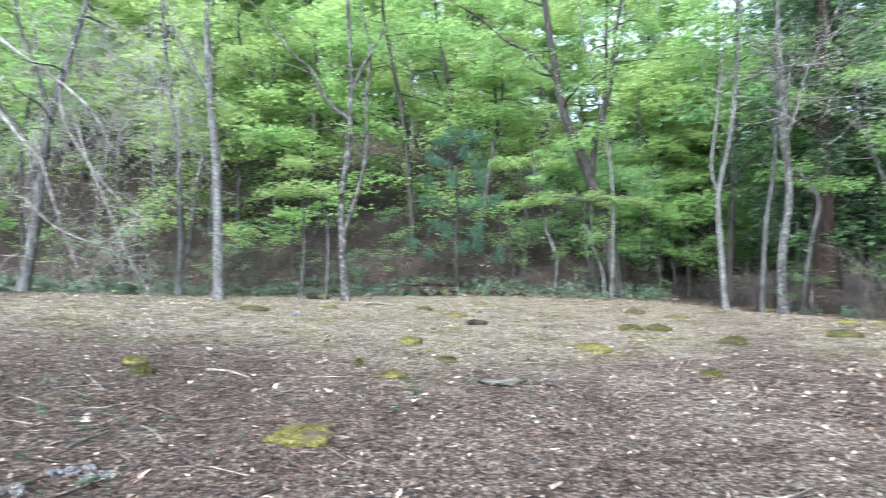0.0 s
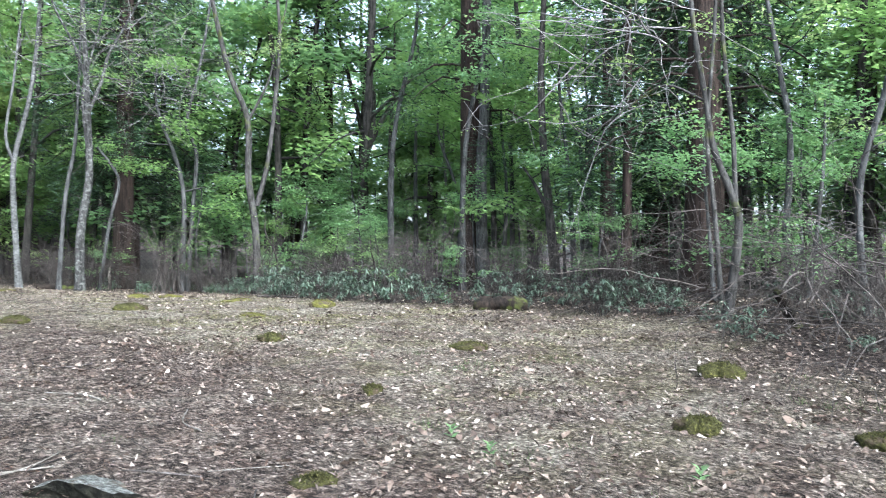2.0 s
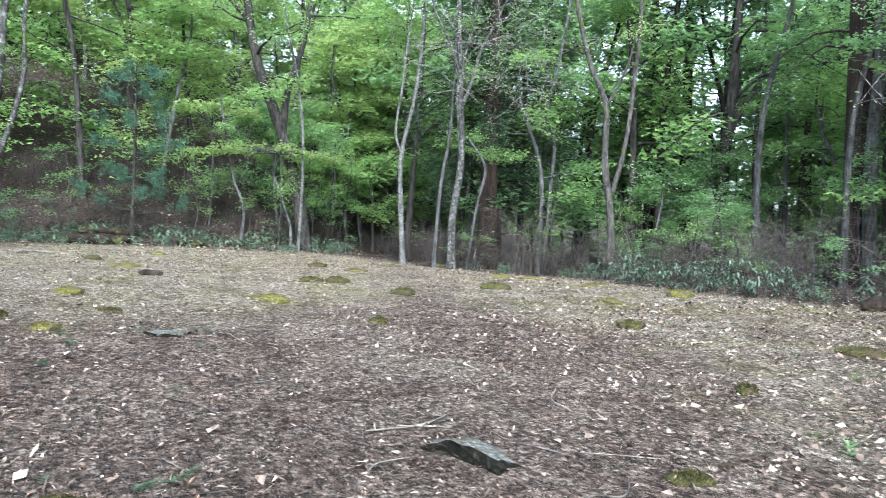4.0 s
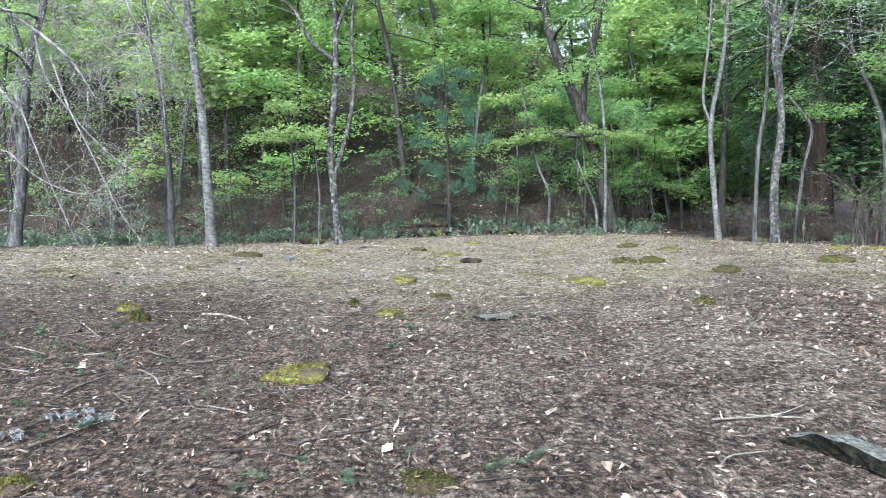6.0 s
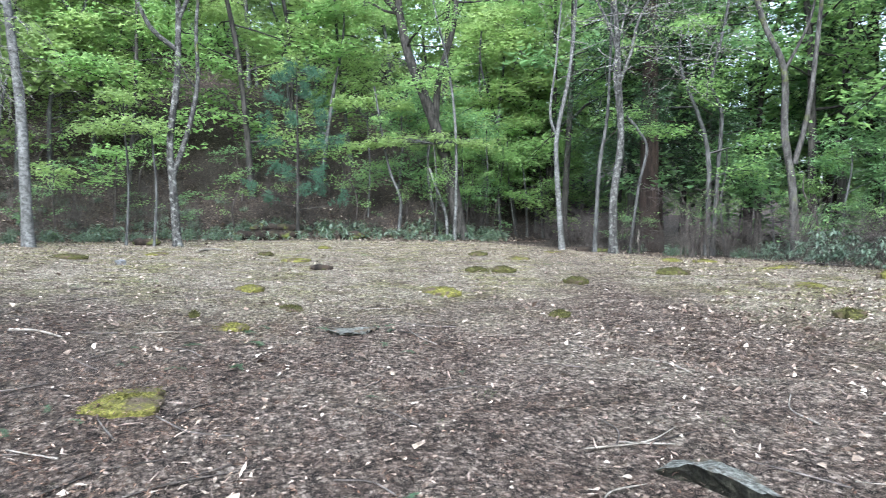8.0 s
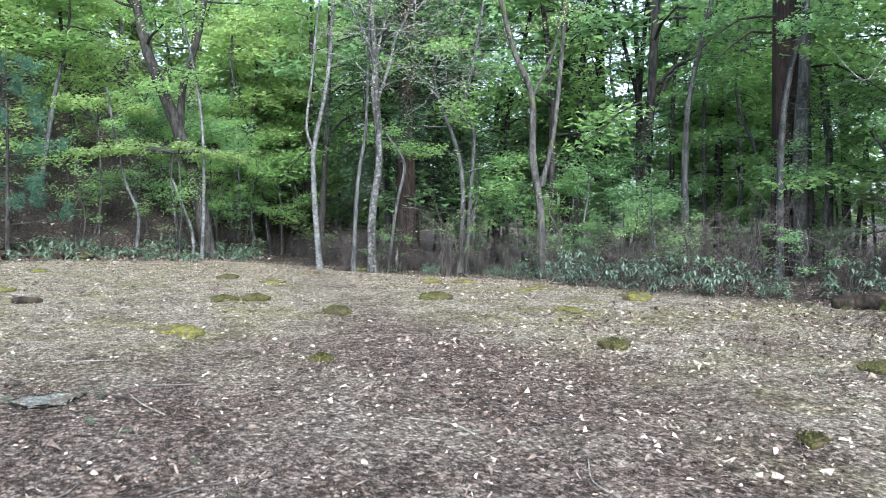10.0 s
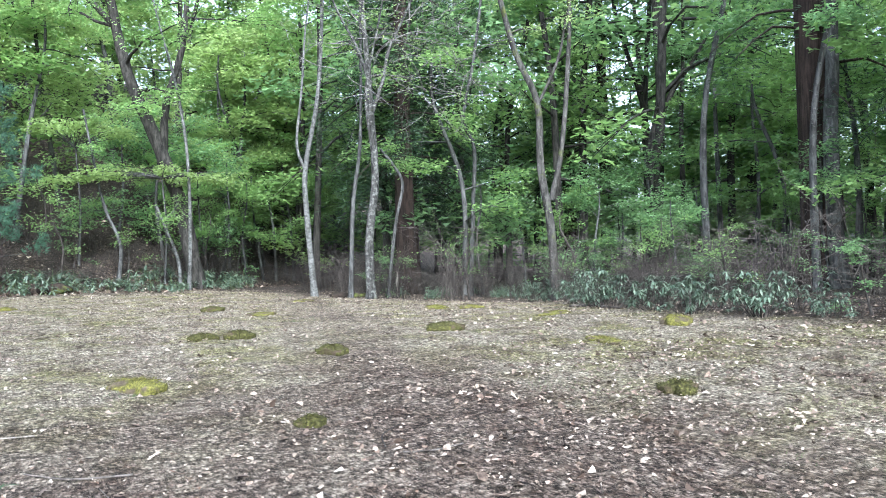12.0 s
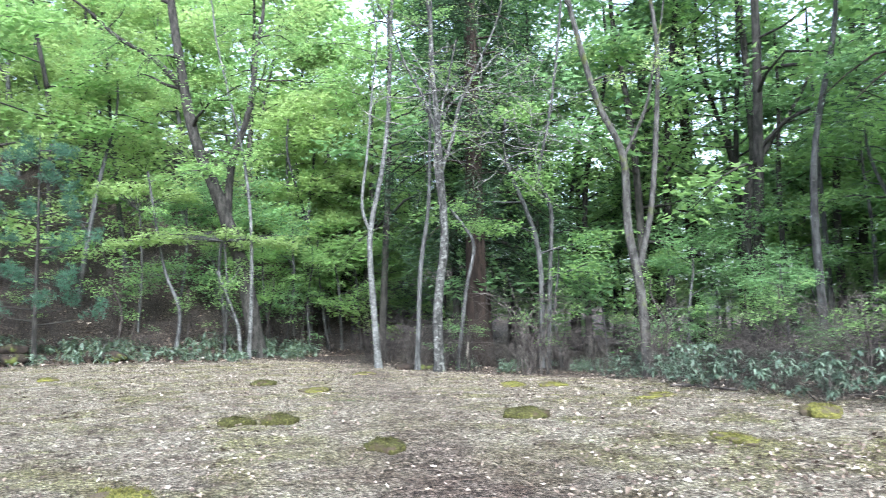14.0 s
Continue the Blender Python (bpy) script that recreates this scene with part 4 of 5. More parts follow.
WOODS = [wood_tree(13, 0.15, LEAF, BARK_DARK, 17, 3.1, 0.68, 13, 0.25, 0.2, "tall leafy tree with dark stem in the wood"),
         wood_tree(11, -0.25, LEAF_WOOD, BARK_DARK, 16, 2.9, 0.68, 13, 0.25, 0.18, "tall leafy tree with dark stem in the wood"),
         wood_tree(9, 0.35, LEAF, BARK_GREY, 15, 2.7, 0.62, 13, 0.23, 0.18, "leafy tree with grey stem in the wood"),
         wood_tree(6, 0.2, LEAF, BARK_GREY, 13, 2.2, 0.52, 18, 0.172, 0.2, "low leafy tree in the wood's shade")]


def strew(kinds, spots, lo, hi, again=False):
    """Sets copies on the ground at the spots; the first ones use the originals."""
    used = set()
    for n, (x, y) in enumerate(spots):
        ob = kinds[n % len(kinds)]
        s = RNG.uniform(lo, hi)
        m = pose(x, y, float(ground_z(x, y)) - 0.05, 0, 0, RNG.uniform(0, 360)) @ Matrix.Diagonal((s, s, s, 1))
        if again or ob.name in used:
            copy_thing(ob, m)
        else:
            used.add(ob.name)
            ob.matrix_world = m


def scatter(number, x0, x1, y0, y1, gap, keep):
    out, tries = [], 0
    while len(out) < number and tries < 20000:
        tries += 1
        p = (RNG.uniform(x0, x1), RNG.uniform(y0, y1))
        if keep(*p) and all((p[0] - q[0]) ** 2 + (p[1] - q[1]) ** 2 > gap * gap for q in out):
            out.append(p)
    return out


hill = scatter(38, -28, 22, 28, 54, 2.9, lambda x, y: y > foot(x) + 3.6 and abs(x) < 0.75 * y + 2)
hill += scatter(10, -18, 4, 46, 57, 2.4, lambda x, y: True)
hill += scatter(12, -34, -14, 36, 52, 2.8, lambda x, y: True)
hill += scatter(9, -9, 13, 29, 42, 2.6, lambda x, y: foot(x) + 3 < y < foot(x) + 11)
hill += scatter(6, 2, 18, 40, 52, 2.4, lambda x, y: y > foot(x) + 6)
slope = scatter(9, 5, 18, 25, 38, 1.6, lambda x, y: foot(x) + 1.4 < y < foot(x) + 7)
wood = scatter(27, 13, 44, -12, 46, 3.1, lambda x, y: y < foot(x) + 2 and x > edge_x(y) + 5.0 + 0.1 * abs(y - 10) and x * x + y * y > 20 ** 2)
under = scatter(16, 13, 34, -8, 34, 2.2, lambda x, y: y < foot(x) + 2 and x > edge_x(y) + 4.0)
hill += [(12.5, 36.5), (13.8, 39), (11.2, 35.2), (15.2, 42), (16.5, 44), (12.2, 40.5), (14.3, 36.8)]
strew(GREEN, hill, 0.95, 1.35)
strew(GREEN[1:3], [(-6.5, 33), (-5, 36), (-9, 32)], 0.95, 1.25, True)
slope += [(10.6, 33), (12.4, 34.6), (9.4, 32.4), (11.6, 33.8), (13.6, 35.6)]
strew(SAPLINGS, slope + under, 0.85, 1.4)
thicket = scatter(5, 9, 20, 3, 24, 1.3, lambda x, y: edge_x(y) + 1.5 < x < edge_x(y) + 5.5 and y < foot(x))
strew(WOODS, wood, 0.85, 1.25)
strew(SAPLINGS[2:], scatter(12, 15, 30, 8, 29, 1.8, lambda x, y: x > edge_x(y) + 4 and y < foot(x)), 0.6, 1.1, True)
tall = [(12.5, 30.5), (15.5, 30), (18.5, 31), (21, 29), (17, 34.5), (20, 24.5), (19.5, 19.5), (25.5, 21), (26, 16), (24, 34), (14, 36), (27, 11), (23.5, 1.5), (30, -1), (19.8, 1.9), (18, 28), (23, 32.5), (25, 24.5), (28, 22), (15.8, 28.6)]
strew(WOODS[:2], tall, 1.1, 1.4, True)
strew(WOODS[3:] + SAPLINGS[:1], scatter(18, 14, 36, -8, 36, 2.0, lambda x, y: y < foot(x) + 2 and x > edge_x(y) + 6 and math.hypot(x, y) > 21), 0.75, 1.15, True)
strew(WOODS[3:] + WOODS[2:3], [(20, 2.5), (22, 0.5), (18, 0.5), (24, -2), (26, 1.5), (20, -2), (28, -1), (30, 3), (17.5, -2.5), (23, 5)], 0.9, 1.3, True)
strew(WOODS[3:], scatter(8, 15, 29, 8, 27, 2.3, lambda x, y: x > edge_x(y) + 5.5 and y < foot(x)), 0.7, 1.1, True)
strew(SAPLINGS[2:], scatter(9, 12.5, 19, -5, 4.5, 1.4, lambda x, y: True), 0.5, 0.9, True)
strew(SAPLINGS[1:2], scatter(14, 16, 34, -9, 6, 2.0, lambda x, y: True), 0.8, 1.3, True)
for x, y in thicket:
    s = RNG.uniform(0.45, 0.8)
    copy_thing(SAPLINGS[2], pose(x, y, float(ground_z(x, y)) - 0.05, 0, 0, RNG.uniform(0, 360)) @ Matrix.Diagonal((s, s, s, 1)))
for x, y in scatter(16, 19, 46, 0, 44, 3.0, lambda x, y: y < foot(x) + 6 and math.hypot(x, y) > 30):
    s = RNG.uniform(0.9, 1.4)
    copy_thing(WOODS[3], pose(x, y, float(ground_z(x, y)) - 0.05, 0, 0, RNG.uniform(0, 360)) @ Matrix.Diagonal((s, s, s, 1)))
# the first kind's lime leaves stand in for sunlit foliage beyond the wood
FAR = [wood_tree(14, 0.1, LEAF_LIME, BARK_DARK, 15, 3.8, 1.0, 10, 0.5, 0.04, "leafy green tree far off in the wood", "forest_tree", "far trees"), wood_tree(11, -0.2, LEAF, BARK_DARK, 15, 3.6, 1.0, 10, 0.5, 0.03, "leafy green tree far off in the wood", "forest_tree", "far trees")]
far = scatter(60, -50, 75, -25, 80, 3.8, lambda x, y: 46 < math.hypot(x, y) < 84 and -0.75 < math.atan2(x, y) < 1.75)
far += scatter(12, -16, 18, 50, 70, 4.0, lambda x, y: True)
far += [(19, 50), (22, 53), (17, 47.5), (24.5, 55)]
far += scatter(15, -40, 0, 52, 62, 3.2, lambda x, y: x > -0.68 * y)
far += scatter(9, 26, 48, 17, 44, 4.0, lambda x, y: y < foot(x) + 4 and math.hypot(x, y) > 34)
strew(FAR, far, 0.9, 1.35)
POLES = [wood_tree(10, 0.12, LEAF_WOOD, BARK_DARK, 5, 1.6, 0.5, 16, 0.16, 0.55, "slim dark pole of a tree in the wood", "slender_tree", "slender trees of the wood"),
         wood_tree(9, -0.18, LEAF_WOOD, BARK_GREY, 5, 1.5, 0.5, 16, 0.16, 0.5, "slim grey pole of a tree in the wood", "slender_tree", "slender trees of the wood")]
strew(POLES, scatter(30, 15, 30, -6, 22, 1.6, lambda x, y: x > edge_x(y) + 4.5 and math.hypot(x, y) > 19), 0.8, 1.15)


# ---- undergrowth ----
def build_sasa(plants, radius, height, length, label):
    """A clump of dwarf bamboo: thin canes with a fan of long drooping leaves each."""
    ob = thing("dwarf_bamboo", (0, 0, 0), label, "bamboo", "dwarf bamboo along the clearing")
    canes, at, along = [], [], []
    for k in range(plants):
        a, r = RNG.uniform(0, 2 * math.pi), radius * math.sqrt(RNG.uniform(0, 1))
        b = np.array((math.cos(a) * r, math.sin(a) * r, -0.08))
        h = height * RNG.uniform(0.55, 1.1)
        tip = b + (RNG.normal(0, 0.12), RNG.normal(0, 0.12), h)
        canes.append(tube(np.array([b, (b + tip) / 2 + RNG.normal(0, 0.03, 3), tip]), (0.005, 0.004, 0.003), 4))
        for q in range(RNG.integers(6, 10)):
            t, ang = RNG.uniform(0.55, 1.0), RNG.uniform(0, 2 * math.pi)
            at.append(b + (tip - b) * t)
            along.append((math.cos(ang), math.sin(ang), RNG.uniform(-1.3, 0.1)))
    part("cane_mass", mesh_of("cane_mass", *joined(canes)), LEAF_GRASS, ob, kind="stuff")
    at, along = np.array(at), np.array(along)
    s = RNG.uniform(0.7, 1.2, len(at))
    up = unit(np.stack([RNG.normal(0, 0.3, len(at)), RNG.normal(0, 0.3, len(at)), np.ones(len(at))], 1))
    part("foliage", mesh_of("foliage", *blades(at, along, up, length * s, length * 0.28 * s, 0.15)), LEAF_SASA, ob, kind="stuff")
    return ob


def build_brush(stems, height, spread, mat, label):
    """A bare bush: arching stems that fork into thin twigs."""
    ob = thing("bare_bush", (0, 0, 0), label, "bush", "bare brush at the wood's edge")
    pieces = []
    for k in range(stems):
        a, h = RNG.uniform(0, 2 * math.pi), height * RNG.uniform(0.5, 1.15)
        d = np.array((math.cos(a), math.sin(a), 0)) * spread * RNG.uniform(0.3, 1.2)
        b = np.array((RNG.normal(0, 0.1), RNG.normal(0, 0.1), -0.05))
        p = spline(np.array([b, b + d * 0.3 + (0, 0, h * 0.55), b + d * 0.9 + (0, 0, h * 0.85), b + d * 1.9 + (0, 0, h * RNG.uniform(0.3, 1.05))]) + RNG.normal(0, 0.08, (4, 3)), 2)
        pieces.append(tube(p, np.linspace(0.0075, 0.002, len(p)), 3))
        for q in RNG.integers(2, len(p) - 1, 5):
            e = RNG.normal(0, 0.3, 3) + d * 0.2 + (0, 0, 0.06)
            pieces.append(tube(np.array([p[q], p[q] + e]), (0.0035, 0.0015), 3))
    part("twig_mass", mesh_of("twig_mass", *joined([pc for pc in pieces])), mat, ob, kind="stuff")
    return ob


def build_evergreen(label):
    """A low shrub with whorls of long leathery leaves that hang."""
    ob = thing("evergreen_shrub", (0, 0, 0), label, "shrub", "leathery shrubs under the forked tree")
    wood, at, along = [], [], []
    for k in range(20):
        a, h = RNG.uniform(0, 2 * math.pi), RNG.uniform(0.18, 0.8)
        d = np.array((math.cos(a), math.sin(a), 0)) * RNG.uniform(0.1, 0.65)
        p = np.array([(d[0] * 0.2, d[1] * 0.2, -0.05), tuple(d * 0.7 + (0, 0, h * 0.5)), tuple(d + (0, 0, h))])
        wood.append(tube(p, (0.009, 0.007, 0.004), 4))
        for q in range(13):
            ang, low = q * 0.97 + a, RNG.uniform(0, 0.55) * (q > 6)
            at.append(p[2] + (p[1] - p[2]) * low + RNG.normal(0, 0.015, 3))
            along.append((math.cos(ang), math.sin(ang), RNG.uniform(-1.3, 0.15)))
    part("stem_mass", mesh_of("stem_mass", *joined(wood)), TWIG_BROWN, ob, kind="stuff")
    at = np.array(at)
    s = RNG.uniform(0.75, 1.2, len(at))
    part("foliage", mesh_of("foliage", *blades(at, np.array(along), np.tile((0.0, 0, 1), (len(at), 1)), 0.14 * s, 0.045 * s, 0.12)), LEAF_SASA, ob, kind="stuff")
    return ob


SASA = [build_sasa(24, 0.5, 0.95, 0.23, "grey-green dwarf bamboo clump with drooping leaves") for k in range(4)]
LOW_SASA = [build_sasa(20, 0.5, 0.5, 0.18, "low dwarf bamboo clump at the hill's foot") for k in range(3)]
bank = scatter(105, -15, -0.5, 21.5, 31, 0.62, lambda x, y: (x < -5.4 - 1.0 * (25.6 - y) or y > 26.2) and not (y < 23.4 and x > -8.6))
rim = scatter(16, 8.2, 17, 17, 28, 0.65, lambda x, y: x > edge_x(y) - 0.1 and y < foot(x) + 1)
feet = scatter(38, -5.5, 10, 26.4, 32, 0.6, lambda x, y: foot(x) - 0.3 < y < foot(x) + 1.7)
strew(SASA, [p for p in bank if p[1] <= 26.2], 0.6, 1.15)
strew(SASA, [p for p in bank if p[1] > 26.2], 0.4, 0.8, True)
strew(SASA, rim, 0.5, 0.85, True)
strew(LOW_SASA, feet, 0.7, 1.25)
GREENS = [build_evergreen("leathery evergreen shrub with hanging pale green leaves") for k in range(3)]
strew(GREENS, scatter(34, 10.2, 16, 5.0, 18.5, 0.6, lambda x, y: edge_x(y) - 0.2 < x < edge_x(y) + 2.4), 0.55, 1.0)

GREY_BRUSH = [build_brush(27, 1.25, 0.6, TWIG, "bare grey bush of tangled thin twigs") for k in range(3)]
BROWN_BRUSH = [build_brush(27, 1.0, 0.6, TWIG_BROWN, "bare brown bush of thin tangled twigs") for k in range(3)]
band = scatter(50, 9, 19, 5, 27, 0.75, lambda x, y: edge_x(y) + 0.5 < x < edge_x(y) + 5.5 and y < foot(x))
right = scatter(15, 7.6, 15, -3, 4.2, 0.6, lambda x, y: x > edge_x(y) + 1.5)
slope2 = scatter(84, -12, 13, 26, 36, 0.8, lambda x, y: foot(x) + 0.6 < y < foot(x) + 7)
slope2 += scatter(18, 9, 24, 28, 50, 1.3, lambda x, y: foot(x) + 0.3 < y < foot(x) + 6)
strew(GREY_BRUSH, band[::2], 0.55, 1.4)
strew(BROWN_BRUSH, [p for p in slope2 if p[0] > -1] + band[1::2], 0.7, 1.3)
strew(GREY_BRUSH, [p for p in slope2 if p[0] <= -1], 0.6, 1.2, True)
strew(GREY_BRUSH, right, 0.45, 0.85, True)
SHRUBS = [wood_tree(1.7, 0.4, LEAF_WOOD, TWIG_BROWN, 7, 0.9, 0.24, 5, 0.1, 0.1, "low sparse green shrub on the shaded slope", "leafy_shrub", "shrubs on the slope"),
          wood_tree(2.3, -0.3, LEAF, TWIG_BROWN, 7, 1.0, 0.26, 4, 0.1, 0.25, "thin shrub with a few fresh leaves on the slope", "leafy_shrub", "shrubs on the slope")]
strew(SHRUBS, scatter(34, -13, 16, 26, 38, 1.0, lambda x, y: foot(x) + 0.5 < y < foot(x) + 6), 0.6, 1.2)
strew(SHRUBS, scatter(16, 11, 18, 6, 26, 1.0, lambda x, y: edge_x(y) + 0.8 < x < edge_x(y) + 5 and y < foot(x)), 0.5, 1.0, True)


def build_tangle(name, label, centre, size, number, mat, leaf, droop):
    """Long bare vines in soft arcs with short side twigs, and a few new leaves."""
    c = np.array(centre, float)
    b = np.array((c[0], c[1], float(ground_z(c[0], c[1]))))
    ob = thing(name, b, label, "vine")
    pieces, ends = [], []
    for k in range(number):
        p = c + RNG.uniform(-1, 1, 3) * size
        d = RNG.normal(0, 1, 3) * (0.9, 0.6, 0.3)
        path = [p]
        for q in range(7):
            d = unit(d) + RNG.normal(0, 0.24, 3) - (0, 0, droop)
            path.append(path[-1] + unit(d) * RNG.uniform(0.2, 0.42))
        path = spline(np.array(path) - b, 2)
        path[:, 2] = np.maximum(path[:, 2], 0.02)
        r = RNG.uniform(0.005, 0.015) * (1.0 if leaf else 0.6)
        if leaf or k > 14:
            pieces.append(tube(path, np.linspace(r, r * 0.35, len(path)), 3))
        else:
            part("cane", mesh_of("cane", *tube(path, np.linspace(r * 1.3, r * 0.4, len(path)), 5)), mat, ob)
        for q in RNG.integers(3, len(path), 4):
            e = RNG.normal(0, 0.22, 3) - (0, 0, droop * 0.6)
            pieces.append(tube(np.array([path[q], path[q] + e * 0.5 + RNG.normal(0, 0.03, 3), path[q] + e]), (r * 0.5, r * 0.4, r * 0.25), 3))
        ends += [path[-1], path[6]]
    part("vine_mass", mesh_of("vine_mass", *joined(pieces)), mat, ob, kind="stuff")
    if leaf:
        part("foliage", mesh_of("foliage", *sprays(np.array(ends), 0.25, 4, 0.06, 0.042, 0.3, 0.6)), leaf, ob, kind="stuff")


build_tangle("vine_tangle", "grey bare vines hanging in a tangle from edge trees", (-8.5, 20.6, 6.5), (2.4, 1.2, 2.0), 360, TWIG_PALE, LEAF_LIME, 0.22)
build_tangle("vine_tangle", "bare grey brambles trailing down to the ground", (-9.1, 20.8, 2.6), (1.8, 1.0, 1.3), 56, TWIG_PALE, LEAF_LIME, 0.3)
build_tangle("vine_tangle", "bare pale twigs reaching out from the crooked tree", (9.9, 4.6, 4.1), (0.7, 1.3, 0.8), 34, TWIG_PALE, LEAF_LIME, 0.05)
build_tangle("vine_tangle", "bare upper twigs between two edge trees", (12.0, 21.7, 7.2), (2.4, 1.0, 1.3), 90, TWIG_PALE, LEAF_LIME, 0.0)
build_tangle("bramble", "bare bramble arcs by the brown cedar's foot", (13.4, 10.0, 0.9), (1.3, 0.8, 0.6), 44, TWIG, None, 0.05)
build_tangle("bramble", "bare bramble arcs crowding the clearing's corner", (9.4, 1.2, 0.9), (1.5, 1.0, 0.8), 70, TWIG, None, 0.12)
build_tangle("bramble", "bare bramble arcs round the dead mossy trunk", (10.9, 2.4, 1.1), (1.5, 1.3, 0.8), 110, TWIG, None, 0.08)
build_tangle("bramble", "bare bramble arcs between dark wood trees", (13.0, 4.2, 1.1), (1.6, 1.6, 0.8), 90, TWIG, None, 0.08)


# long vines that hang down to the clearing's rim: thickness, then x and height along them
for r0, r1, line in ((0.06, 0.022, [(-11.8, 8.0), (-10.25, 6.83), (-9.45, 6.27), (-8.78, 5.71), (-8.38, 5.22), (-8.0, 4.5)]),
                     (0.03, 0.012, [(-9.1, 5.9), (-8.98, 5.02), (-8.69, 4.39), (-8.1, 3.54), (-7.42, 2.83), (-6.81, 2.4)]),
                     (0.026, 0.009, [(-8.7, 5.2), (-8.42, 4.11), (-7.91, 2.84), (-7.46, 1.64), (-7.0, 0.86), (-6.67, 0.36)]),
                     (0.026, 0.01, [(-9.7, 4.8), (-9.41, 3.57), (-9.04, 2.31), (-8.66, 1.18), (-8.41, 0.45)]),
                     (0.05, 0.04, [(-11.3, 6.2), (-10.32, 4.9), (-9.6, 4.06)]),
                     (0.02, 0.008, [(-7.0, 7.0), (-6.69, 6.16), (-6.3, 5.46), (-6.2, 4.35), (-6.23, 3.09)]),
                     (0.022, 0.008, [(-9.9, 3.1), (-9.2, 2.4), (-8.2, 2.0), (-7.6, 2.35), (-7.1, 3.0)])):
    p = spline(np.array([(x, 19.0 + 0.12 * k, z) for k, (x, z) in enumerate(line)]), 4)
    ob = thing("hanging_vine", tuple(p[-1]), "long bare grey vine hanging in an arc", "vine", "vines hanging at the rim")
    part("stem", mesh_of("stem", *tube(p - p[-1], np.linspace(r0, r1, len(p)), 7, 0.06)), TWIG_PALE, ob)
    side = []
    for q in range(2, len(p)):
        for e in RNG.normal(0, 0.2, (2, 3)) - (0, 0, 0.08):
            side.append(tube(np.array([p[q], p[q] + e, p[q] + e * 2.2 - (0, 0, 0.1)]) - p[-1], (0.006, 0.004, 0.002), 3))
    part("twig_mass", mesh_of("twig_mass", *joined(side)), TWIG_PALE, ob, kind="stuff")


# ---- things on the clearing's floor ----
def mound(rx, ry, h, seed):
    """A lumpy cushion."""
    r = np.random.default_rng(seed)
    n, m = 28, 11
    k1, k2, k3 = r.uniform(0, 6, 3)
    verts, faces = [], []
    for j in range(m):
        s = j / (m - 1)
        for i in range(n):
            a = 2 * math.pi * i / n
            w = 1 + 0.2 * math.sin(2 * a + k1) + 0.15 * math.sin(3 * a + k2) + 0.11 * math.sin(7 * a + k3) + 0.05 * math.sin(13 * a + k1)
            # a low cap over a drawn-in dark foot
            z = h * ((1 - 0.42 * (s / 0.8) ** 2.2) * (1 + 0.22 * s * math.sin(3 * a + 4 * s + k2)) if s < 0.85 else 0.05) - 0.03 * (s > 0.95)
            w = w if s < 0.85 else w * (0.86 if s < 0.95 else 0.76)
            jit = r.normal(0, 0.02)
            verts.append((rx * s * w * math.cos(a) * (1 + jit), ry * s * w * math.sin(a) * (1 + jit), z + r.normal(0, 0.09) * h * (j > 0)))
    for j in range(m - 1):
        for i in range(n):
            faces.append((j * n + i, j * n + (i + 1) % n, (j + 1) * n + (i + 1) % n, (j + 1) * n + i))
    # the cap bristles with short shoots
    verts, faces = np.array(verts), np.array(faces)
    tris = np.vstack([faces[:, :3], faces[:, (0, 2, 3)]])
    at = verts[r.integers(0, n * (m - 2), 620)] + r.normal(0, 0.012, (620, 3)) * (rx / 0.2, ry / 0.2, 0.4)
    shoots, shoot_faces = blades(at, r.normal(0, 1, at.shape) * (1, 1, 0.6) + (0, 0, 0.35), r.normal(0, 1, at.shape), r.uniform(0.01, 0.024, 620), 0.009, 0.15)
    return mesh_of("cushion", np.vstack([verts, shoots]), np.vstack([tris, shoot_faces + len(verts)]))


